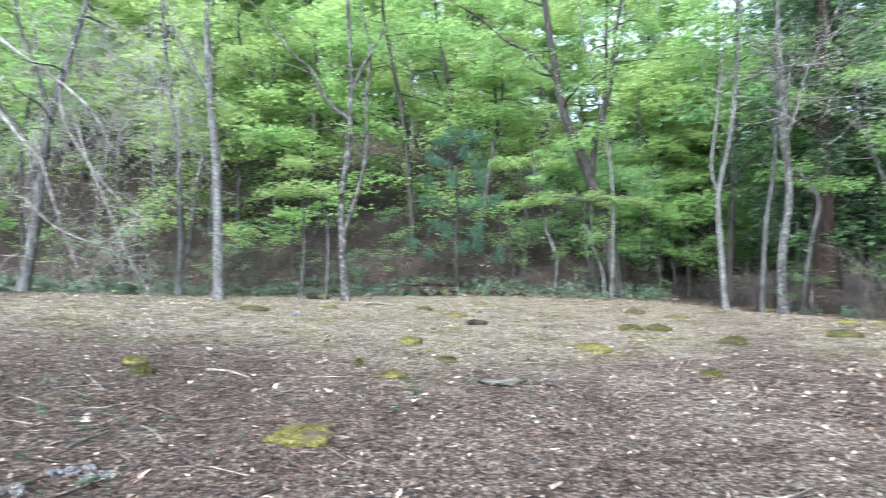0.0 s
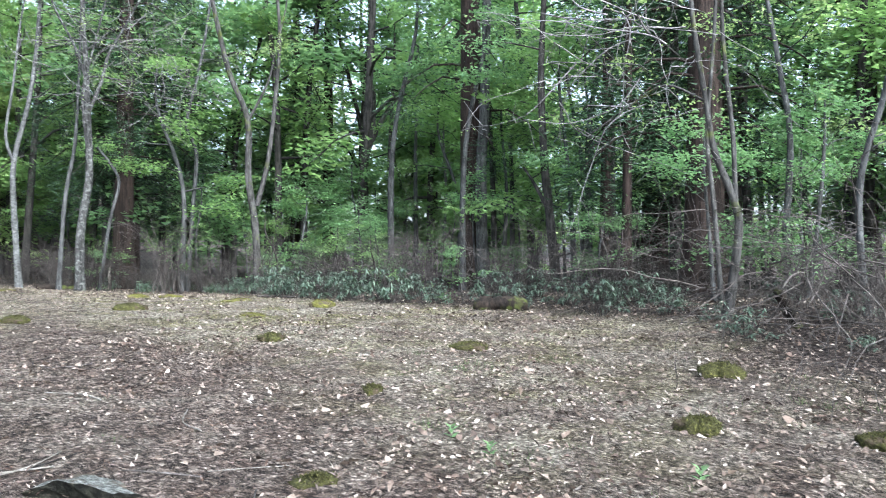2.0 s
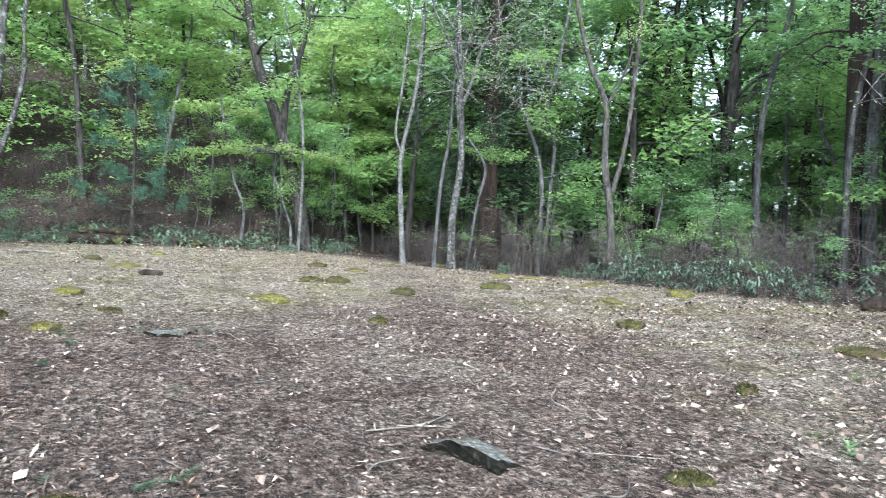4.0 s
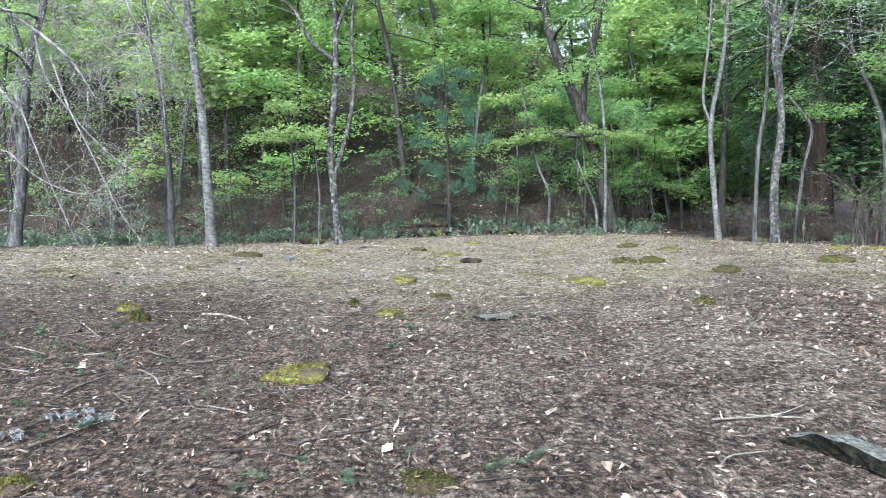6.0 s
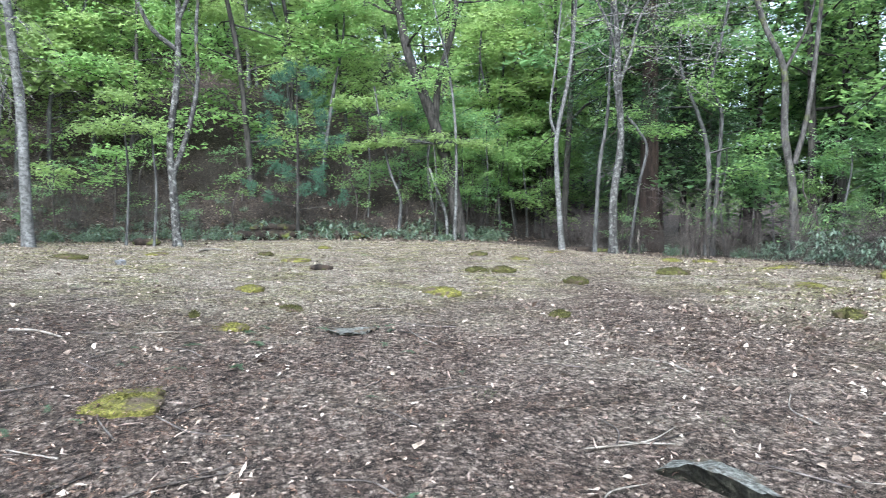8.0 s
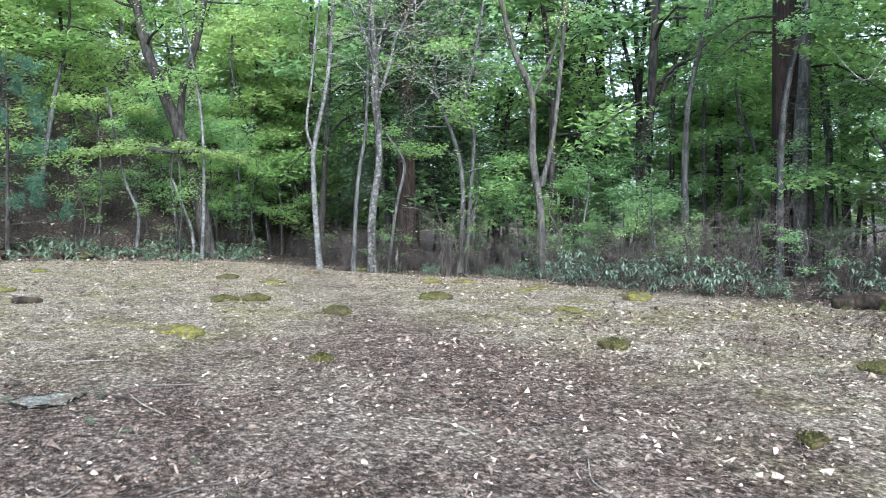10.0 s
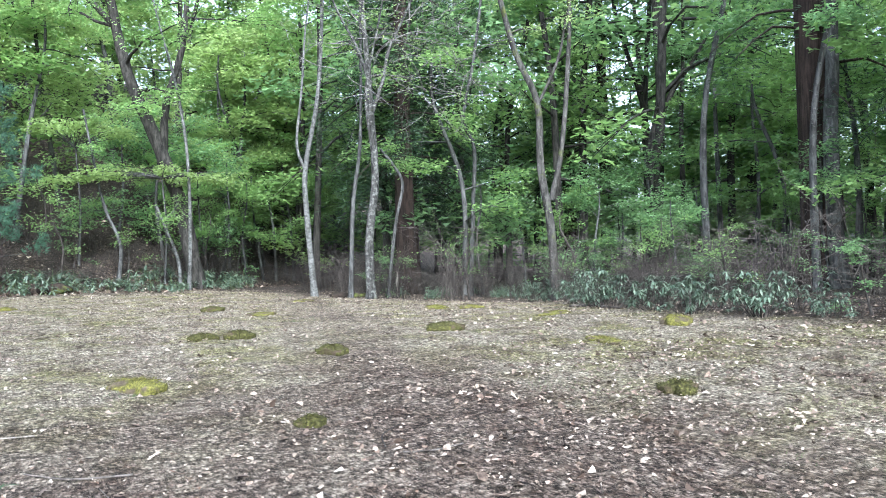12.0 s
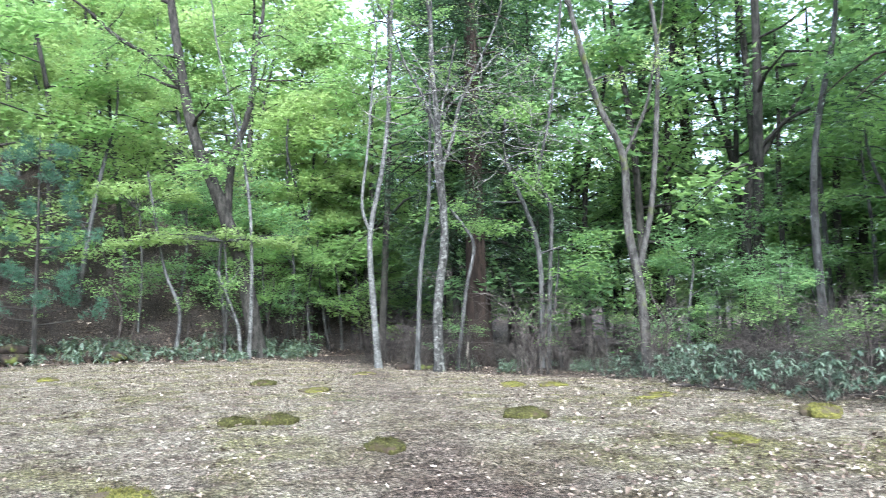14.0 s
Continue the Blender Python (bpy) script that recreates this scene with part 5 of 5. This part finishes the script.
G_MOSS = "moss cushions in the clearing"
CUSHIONS = (
    (-0.7, 5.18, 0.25, 0.28, 0.07, 0), (-0.11, 10.45, 0.2, 0.22, 0.09, 0), (2.33, 10.18, 0.29, 0.26, 0.12, 0), (0.71, 16.3, 0.3, 0.3, 0.1, 0),
    (0.1, 18.6, 0.22, 0.25, 0.09, 1), (-0.22, 7.5, 0.13, 0.14, 0.08, 0), (-3.43, 15.52, 0.32, 0.35, 0.08, 1), (-2.18, 17.78, 0.24, 0.3, 0.08, 0),
    (1.7, 21.6, 0.23, 0.25, 0.08, 0), (3.75, 13.49, 0.2, 0.2, 0.1, 1), (4.25, 13.45, 0.18, 0.2, 0.11, 1), (5.38, 18.9, 0.22, 0.25, 0.1, 1),
    (5.85, 17.25, 0.3, 0.35, 0.07, 0), (4.65, 11.1, 0.26, 0.2, 0.1, 1), (8.3, 21.2, 0.27, 0.3, 0.08, 0), (6.95, 12.3, 0.32, 0.25, 0.13, 1),
    (9.35, 16.4, 0.33, 0.3, 0.1, 0), (9.87, 15.87, 0.25, 0.25, 0.09, 0), (3.12, 8.05, 0.11, 0.1, 0.07, 1), (9.45, 10.15, 0.3, 0.25, 0.16, 0),
    (6.0, 7.2, 0.19, 0.15, 0.1, 1), (7.2, 5.1, 0.26, 0.25, 0.08, 1), (4.76, 4.3, 0.1, 0.1, 0.06, 1), (7.6, 2.36, 0.26, 0.2, 0.13, 1),
    (5.44, 1.8, 0.17, 0.15, 0.11, 1), (5.85, 0.74, 0.19, 0.15, 0.08, 1), (2.9, 2.92, 0.12, 0.12, 0.03, 1), (9.69, 12.98, 0.4, 0.25, 0.07, 0),
    (-2.77, 7.66, 0.11, 0.12, 0.08, 0), (0.34, 8.9, 0.26, 0.16, 0.04, 1), (0.1, 3.32, 0.13, 0.12, 0.05, 1), (-1.6, 3.33, 0.1, 0.1, 0.05, 0), (7.6, 9.7, 0.34, 0.2, 0.06, 0),
    (-0.61, 8.3, 0.045, 0.045, 0.06, 1), (-2.49, 7.13, 0.1, 0.1, 0.1, 1))
for n, (x, y, rx, ry, h, dark) in enumerate(CUSHIONS):
    solid("moss_cushion", mound(rx * 1.15, ry * 1.1, h * (0.95 if dark else 0.72), 100 + n), MOSS_DARK if dark else MOSS, (x, y, float(floor_z(x, y)) - 0.005),
          "dark brownish moss cushion on needle litter" if dark else "bright yellow-green moss cushion on needle litter", "moss", G_MOSS, turn=n * 47)


def build_slab(x, y, length, width, thick, turn, label, tilt=0.0, mat=ROCK, wedge=0.0):
    bm = bmesh.new()
    r = np.random.default_rng(int(length * 977))
    ring = [(math.cos(a) * length / 2 * r.uniform(0.72, 1.12), math.sin(a) * width / 2 * r.uniform(0.72, 1.12)) for a in np.arange(11) * 2 * math.pi / 11]
    inset = 0.92 if wedge else 0.5
    low = [bm.verts.new((px * inset, py * inset, -0.06)) for px, py in ring]
    top = [bm.verts.new((px, py, thick * (min(1.0, max(-0.1, 0.42 + wedge * py / width)) if wedge else 1.0) + r.normal(0, thick * 0.08))) for px, py in ring]
    bm.faces.new(top)
    for i in range(11):
        bm.faces.new((low[i], low[(i + 1) % 11], top[(i + 1) % 11], top[i]))
    bmesh.ops.bevel(bm, geom=[e for e in bm.edges if e.verts[0] in top and e.verts[1] in top], offset=thick * 0.22, segments=2, affect="EDGES")
    bmesh.ops.triangulate(bm, faces=[f for f in bm.faces if len(f.verts) > 4])
    bmesh.ops.subdivide_edges(bm, edges=bm.edges[:], cuts=1)
    for v in bm.verts:
        v.co += Vector(r.normal(0, 0.008, 3))
    me = bpy.data.meshes.new("slab")
    bm.to_mesh(me)
    bm.free()
    me.materials.append(mat)
    me.materials.append(ROCK_SIDE if mat is ROCK else mat)
    # steep faces take the side colour with shade painted in
    for f in me.polygons:
        f.material_index = int(f.normal.z < 0.45)
    ob = solid("flat_stone", me, mat, (x, y, float(floor_z(x, y))), label, "stone")
    ob.matrix_world = pose(x, y, float(floor_z(x, y)), tilt, 0, turn)


def build_edge_stone(label):
    """A sunken stone: a flat top that runs into the litter, and a broken face along its open side, its undercut shade
    painted dark.
    """
    rim = [(1.8, 3.74, 0.1), (1.9, 3.63, 0.15), (1.94, 3.45, 0.165), (1.99, 3.26, 0.15), (2.2, 3.36, 0.07), (2.36, 3.66, 0.02), (2.36, 3.95, 0.015), (2.15, 4.03, 0.06)]
    cx, cy = 2.12, 3.68
    g = float(floor_z(cx, cy))
    r = np.random.default_rng(5)
    bm = bmesh.new()
    top = [bm.verts.new((x - cx, y - cy, z)) for x, y, z in rim]
    mid = [bm.verts.new((x - cx + 0.03, y - cy + 0.01, z * 0.45 - 0.02)) for x, y, z in rim]
    low = [bm.verts.new((x - cx + 0.02, y - cy, -0.08)) for x, y, z in rim]
    crown = bm.verts.new((-0.03, -0.02, 0.12))
    n = len(rim)
    for i in range(n):
        k = (i + 1) % n
        bm.faces.new((top[k], top[i], crown))
        bm.faces.new((top[i], top[k], mid[k], mid[i])).material_index = 1
        bm.faces.new((mid[i], mid[k], low[k], low[i])).material_index = 1
    bmesh.ops.recalc_face_normals(bm, faces=bm.faces[:])
    bmesh.ops.subdivide_edges(bm, edges=bm.edges[:], cuts=3, use_grid_fill=True)
    for v in bm.verts:
        v.co += Vector(r.normal(0, 0.006, 3))
    me = bpy.data.meshes.new("stone")
    bm.to_mesh(me)
    bm.free()
    me.materials.append(ROCK)
    me.materials.append(ROCK_SIDE)
    solid("flat_stone", me, ROCK, (cx - 0.03, cy - 0.04, g - 0.075), label, "stone")


build_edge_stone("flat lichen-grey stone sunk in needle litter with dark face")
build_slab(0.81, 7.4, 0.52, 0.4, 0.03, 10, "flat grey stone flush with the litter")
build_slab(-2.28, 14.16, 0.22, 0.2, 0.08, 0, "small pale grey stone on the clearing", 0, ROCK_PALE)
for x, y in ((-1.77, 4.24), (-1.7, 4.3), (-1.84, 4.2), (-1.66, 4.18), (-1.91, 3.96), (-1.86, 3.9), (-1.98, 3.93), (-1.6, 4.26)):
    build_slab(x, y, 0.06 + 0.03 * ((x * 37) % 1), 0.06, 0.022, (x * 900) % 180, "small pale pebble among fallen sprays", 0, ROCK_PALE)


def build_log(points, r0, r1, mat, label, name="log", sides=14):
    p = np.array(points, float)
    b = p.mean(0)
    b[2] = float(ground_z(b[0], b[1]))
    q = spline(p - b, 5)
    rad = np.linspace(r0, r1, len(q)) * (1 + RNG.normal(0, 0.08, len(q))) * (1 - 0.55 * np.abs(np.linspace(-1, 1, len(q))) ** 5 * (r0 > 0.05))
    v, f = tube(q, rad, sides, 0.17 if r0 > 0.05 else 0.05)
    n = len(v)
    v = np.vstack([v, q[:1] * 1.0, q[-1:]])
    k = np.arange(sides)
    caps = np.vstack([np.stack([np.full(sides, n), (k + 1) % sides, k, k], 1), np.stack([np.full(sides, n + 1), n - sides + k, n - sides + (k + 1) % sides, n - sides + (k + 1) % sides], 1)])
    me = bpy.data.meshes.new(name)
    me.from_pydata(v.tolist(), [], f.tolist() + [c[:3].tolist() for c in caps])
    me.polygons.foreach_set("use_smooth", np.full(len(me.polygons), True))
    return solid(name, me, mat, tuple(b), label, "log" if r0 > 0.05 else "stick", "sticks on the floor" if r0 <= 0.05 else "")


def lay(xy, r, lift=0.0):
    """Points on the floor, lifted by the radius."""
    return [(x, y, float(floor_z(x, y)) + r + lift) for x, y in xy]


build_log(lay([(-0.9, 26.6), (0.15, 26.8), (1.25, 26.7)], 0.16), 0.2, 0.16, WOOD_ROT, "dark rotten log at the hill's foot")
build_log(lay([(-0.4, 27.1), (0.5, 27.2), (1.15, 27.1)], 0.16, 0.22), 0.12, 0.17, WOOD_ROT, "dark rotten log stacked on another")
build_log(lay([(2.4, 26.9), (2.95, 26.85), (3.55, 26.9)], 0.13), 0.17, 0.14, WOOD_ROT, "short dark rotten log at the hill's foot")
build_log(lay([(-3.6, 23.6), (-3.2, 23.4), (-2.8, 23.1)], 0.1), 0.13, 0.09, WOOD_ROT, "short brown rotten log beside the forked tree")
build_log(lay([(10.7, 7.65), (10.9, 7.45), (11.05, 7.2), (11.2, 6.85)], 0.06), 0.14, 0.19, WOOD_ROT, "mossy rotten log at the clearing's edge")
build_log(lay([(0.85, 13.93), (1.25, 13.9)], 0.04), 0.06, 0.05, WOOD_ROT, "dark broken piece of branch", "branch")
build_log(lay([(10.0, 23.4), (10.6, 23.2), (11.1, 23.1)], 0.04), 0.14, 0.1, WOOD_ROT, "dark fallen log behind the mottled tree")
build_log([(10.22, 2.14, 0.12), (10.19, 2.29, 0.39), (10.16, 2.44, 0.74), (10.13, 2.55, 0.90)], 0.085, 0.075, WOOD_ROT, "crooked mossy dead trunk with a knotted top", "tree_stump", 10)
x, y = 12.0, 22.9
build_log([(x, y, float(ground_z(x, y)) - 0.1), (x, y, float(ground_z(x, y)) + 0.4), (x + 0.02, y, float(ground_z(x, y)) + 0.8)], 0.06, 0.03, WOOD_WHITE, "pale broken snag standing in brush", "tree_stump", 9)

FALLEN = [
    ([(-1.99, 7.44), (-1.76, 7.35), (-1.52, 7.16)], 0.013, WOOD_WHITE),
    ([(-1.29, 4.66), (-1.18, 4.44), (-1.04, 4.40)], 0.007, TWIG),
    ([(-0.52, 4.92), (-0.33, 4.64), (-0.10, 4.54)], 0.007, TWIG),
    ([(1.06, 5.23), (1.31, 5.34), (1.56, 5.31)], 0.007, TWIG),
    ([(-2.92, 6.95), (-2.74, 6.69), (-2.49, 6.34)], 0.007, WOOD_WHITE),
    ([(-2.36, 5.73), (-2.25, 5.80), (-2.14, 5.94)], 0.007, WOOD_WHITE),
    ([(2.05, 2.60), (2.15, 2.77), (2.26, 2.84), (2.39, 2.79), (2.61, 3.02)], 0.008, TWIG),
    ([(-4.99, 9.38), (-4.70, 9.27), (-4.79, 9.93)], 0.007, TWIG),
    ([(-1.47, 19.74), (-1.16, 20.62), (-0.75, 20.12)], 0.04, WOOD_WHITE),
    ([(11.02, 14.12), (11.26, 13.81), (10.87, 12.58)], 0.03, TWIG),
    ([(-1.31, 6.51), (-1.15, 6.21), (-1.03, 6.05)], 0.007, TWIG),
    ([(1.76, 5.17), (1.85, 5.32), (1.93, 5.38)], 0.007, TWIG)]
for xy, r, mat in FALLEN:
    build_log(lay(xy, r * 0.8), r, r * 0.6, mat, "thin pale fallen stick on litter" if mat is WOOD_WHITE else "thin brown fallen stick on litter", "stick", 6)


for k in range(95):
    x, y, a = RNG.uniform(-4.6, 4.6) if k < 60 else RNG.uniform(-4.8, -0.8), (2.2 if k < 60 else 3.5) + 7.0 * RNG.uniform(0, 1) ** 1.4, RNG.uniform(0, math.pi)
    x, L, bend = x * (0.35 + 0.08 * y), RNG.uniform(0.12, 0.34), RNG.uniform(-0.35, 0.35)
    c, e = math.cos(a), math.sin(a)
    r = RNG.uniform(0.003, 0.008)
    pale = RNG.uniform() < 0.3
    build_log(lay([(x - c * L, y - e * L), (x - e * L * bend, y + c * L * bend), (x + c * L, y + e * L)], r * 0.9, 0.006), r, r * 0.6, WOOD_WHITE if pale else TWIG if RNG.uniform() < 0.6 else TWIG_BROWN,
              "thin pale fallen stick on litter" if pale else "thin brown fallen stick on litter", "stick", 5)


def frond(number, length, curve, seed):
    """One cedar frond: a bent stalk with short needles along both sides."""
    r = np.random.default_rng(seed)
    s = r.uniform(0, 1, number)
    axis_ = np.stack([s * length, curve * length * s * s, 0.012 + 0.02 * np.sin(s * 3)], 1)
    out = np.stack([np.full(number, 0.8), np.where(r.uniform(0, 1, number) < 0.5, 1.0, -1.0) + 2 * curve * s, r.normal(0.2, 0.3, number)], 1)
    return blades(axis_, out, np.tile((0.0, 0, 1), (number, 1)), r.uniform(0.3, 1, number) * length * 0.26 * (1.15 - s), 0.0055, 0.1)


SPRIGS = []
for k in range(3):
    SPRIGS.append(solid("cedar_sprig", mesh_of("sprig", *frond(130, 0.2, 0.3 - 0.3 * k, 40 + k)), LEAF_SPRIG, (0, 0, 0), "green fallen cedar sprig on brown litter", "sprig", "green cedar sprigs on the litter"))


def build_rosette(x, y, number, length, label):
    at, along = [], []
    for k in range(number):
        a = k * 2.4
        at.append((0, 0, 0.005 + 0.01 * k))
        along.append((math.cos(a), math.sin(a), 0.5 + 0.06 * k))
    v, f = blades(np.array(at), np.array(along), np.tile((0.0, 0, 1), (number, 1)), length, length * 0.5, 0.12)
    solid("green_plant", mesh_of("plant", v, f), LEAF_WOOD, (x, y, float(floor_z(x, y))), label, "plant")


for x, y in ((3.95, 2.53), (4.3, 1.38), (4.05, 2.9)):
    build_rosette(x, y, 8, 0.065, "small fresh green plant in dead leaves")


def build_tuft(number, radius, length, label):
    a = RNG.uniform(0, 2 * math.pi, number)
    r = radius * np.sqrt(RNG.uniform(0, 1, number))
    at = np.stack([np.cos(a) * r, np.sin(a) * r, np.full(number, -0.005)], 1)
    along = np.stack([np.cos(a) * 0.6 + RNG.normal(0, 0.5, number), np.sin(a) * 0.6 + RNG.normal(0, 0.5, number), RNG.uniform(0.15, 1.1, number)], 1)
    v, f = blades(at, along, RNG.normal(0, 1, at.shape), RNG.uniform(0.5, 1.2, number) * length, 0.006, 0.1)
    ob = thing("grass_tuft", (0, 0, 0), label, "grass", "grass tufts in the clearing")
    part("grass", mesh_of("grass", v, f), LEAF_GRASS, ob, kind="stuff")
    return ob


TUFTS = [build_tuft(150, 0.16, 0.1, "short green grass tuft on the litter"), build_tuft(200, 0.24, 0.08, "thin patch of short straw-green grass")]
tufts = [(1.07, 7.58), (-3.59, 7.23), (-2.66, 6.02), (-2.4, 6.1), (3.67, 2.41), (7.5, 9.4), (7.2, 9.9), (8.0, 10.4), (2.5, 4.4), (0.9, 4.6), (1.35, 5.2)]
tufts += scatter(100, -6.5, 12, 2.5, 26, 0.6, lambda x, y: in_clearing(x, y) and (y > 9 or x > 3.5))
tufts += scatter(60, 3.4, 8.5, -1.0, 5.0, 0.35, in_clearing)
strew(TUFTS, tufts, 0.6, 1.3)
sprigs = [(-2.5, 5.35), (-2.4, 5.45), (-2.6, 5.5), (-2.3, 5.3), (-2.2, 5.5), (-2.9, 6.3), (-3.0, 6.4), (-1.75, 3.95), (-1.65, 4.0), (-0.55, 3.35), (-0.65, 3.3), (0.35, 3.4), (0.5, 3.45), (1.1, 7.5), (1.15, 7.55), (1.0, 6.6)]
strew(SPRIGS, sprigs + scatter(46, -3.6, 2.4, 2.4, 7.5, 0.2, lambda x, y: x < 0.5 + 0.2 * y - 0.6 * (y < 4)), 0.55, 1.2)
for ob in bpy.data.objects:
    if ob.name.startswith("cedar_sprig"):
        ob.location.z += 0.06


# ---- litter: fallen leaves, cedar sprays, twigs ----
def litter(name, number, x0, x1, y0, y1, density, length, width, curl, mat, label, lift=0.004):
    x, y = RNG.uniform(x0, x1, number * 4), RNG.uniform(y0, y1, number * 4)
    keep = RNG.uniform(0, 1, len(x)) < density(x, y)
    x, y = x[keep][:number], y[keep][:number]
    n = len(x)
    a = RNG.uniform(0, 2 * math.pi, n)
    along = np.stack([np.cos(a), np.sin(a), RNG.normal(0.05, curl, n)], 1)
    up = unit(np.stack([RNG.normal(0, curl * 1.6, n), RNG.normal(0, curl * 1.6, n), np.ones(n)], 1))
    s = np.clip(RNG.lognormal(-0.2, 0.42, n), 0.35, 2.0)
    v, f = scraps(np.stack([x, y, floor_z(x, y) + lift + RNG.uniform(0, 0.012, n)], 1), along, up, length * s, width * s * RNG.uniform(0.6, 1.4, n))
    solid(name, mesh_of(name, v, f), mat, (0, 0, 0), label, "litter", kind="stuff")


def leaf_density(x, y):
    path = np.exp(-((x - 3.4 - 0.33 * (y - 6)) / 1.0) ** 2) * (y > 3)
    clump = 0.5 + 0.5 * np.sin(1.9 * x + 0.7 * y) * np.sin(1.3 * y - 0.8 * x + 2)
    base = 0.3 + 0.45 * np.clip((x - 2.0) / 4, 0, 1) + 0.25 * np.clip((y - 8) / 8, 0, 1)
    return np.clip(base * (0.45 + 0.75 * clump) * (1 - 0.65 * path), 0, 1) * (x < edge_x(y) + 4.0)


litter("fallen_leaves", 70000, -9, 15, -2.0, 28, leaf_density, 0.05, 0.03, 0.26, DEAD_LEAF, "dry pale brown fallen leaves strewn on ground")
litter("cedar_litter", 34000, -6, 9, -2.0, 14, lambda x, y: np.exp(-np.maximum(0, np.hypot(x, y) - 4) / 4) * (1 - 0.35 * np.clip((x - 4) / 3, 0, 1)), 0.065, 0.008, 0.3, NEEDLE, "brown fallen cedar sprays and bark shreds on ground")
def frond_litter(number):
    """Dead cedar fronds heaped over the near floor."""
    pieces = []
    kinds = [frond(13, 0.17, c, 60 + k) for k, c in enumerate((0.0, 0.4, -0.4, 0.8, -0.2))]
    while len(pieces) < number:
        x, y = RNG.uniform(-5, 3.5), RNG.uniform(1.2, 10)
        heap = 0.5 + 0.5 * math.sin(2.3 * x + 1.1 * y) * math.sin(1.9 * y - 1.2 * x)
        if RNG.uniform() > np.clip((2.2 - x) / 3.5, 0.12, 1) * np.clip((9.5 - y) / 5, 0.08, 1) * (0.3 + heap):
            continue
        v, f = kinds[RNG.integers(0, 5)]
        a, k = RNG.uniform(0, 2 * math.pi), RNG.uniform(0.6, 1.5)
        c, e = math.cos(a) * k, math.sin(a) * k
        w = np.stack([v[:, 0] * c - v[:, 1] * e, v[:, 0] * e + v[:, 1] * c, v[:, 2] * k + v[:, 0] * RNG.normal(0, 0.12)], 1)
        pieces.append((w + (x, y, float(floor_z(x, y)) + RNG.uniform(0, 0.02)), f))
    solid("dead_fronds", mesh_of("dead_fronds", *joined(pieces)), FROND, (0, 0, 0), "reddish-brown dead cedar fronds heaped on ground", "litter", kind="stuff")


frond_litter(4200)
litter("slope_leaves", 22000, -14, 26, 25, 52, lambda x, y: (y > foot(x) - 0.6) * np.exp(-np.maximum(0, y - foot(x)) / 6), 0.12, 0.08, 0.3, DEAD_BROWN, "brown dead leaves lying on hillside")
litter("leaf_crumbs", 32000, -7, 11.5, -1.5, 24, lambda x, y: (0.25 + 0.75 * np.exp(-np.maximum(0, np.hypot(x, y) - 4) / 7)) * in_clearing(x, y), 0.026, 0.016, 0.25, DEAD_LEAF, "small pale crumbs of leaf and bark on ground")
litter("broad_leaves", 16000, 2.8, 13, -2.0, 9.0, lambda x, y: 0.3 + 0.7 * (np.sin(2.1 * x) * np.sin(1.7 * y + x) > -0.2), 0.05, 0.032, 0.4, DEAD_BROWN, "broad curled brown dead leaves on ground")
litter("far_leaves", 9000, -7, 12.5, 6, 26, lambda x, y: 0.35 + 0.65 * (np.sin(1.3 * x + 0.4 * y) * np.sin(0.9 * y - 0.5 * x) > -0.1) * (x < edge_x(y)), 0.046, 0.028, 0.2, DEAD_LEAF, "dry fallen leaves scattered over the far clearing")
strew(GREENS, [(10.9, 4.3), (9.5, 2.7), (11.6, 5.4), (10.6, 1.8), (10.4, 3.4), (9.3, 1.4), (11.6, 2.8), (12.2, 4.6)], 0.35, 0.65, True)
# tall trees that close the wood's upper gaps
strew(WOODS[:2], [(24.6, 24.2), (27.2, 26.6), (22.4, 25.8), (29, 23.5)], 1.1, 1.35, True)
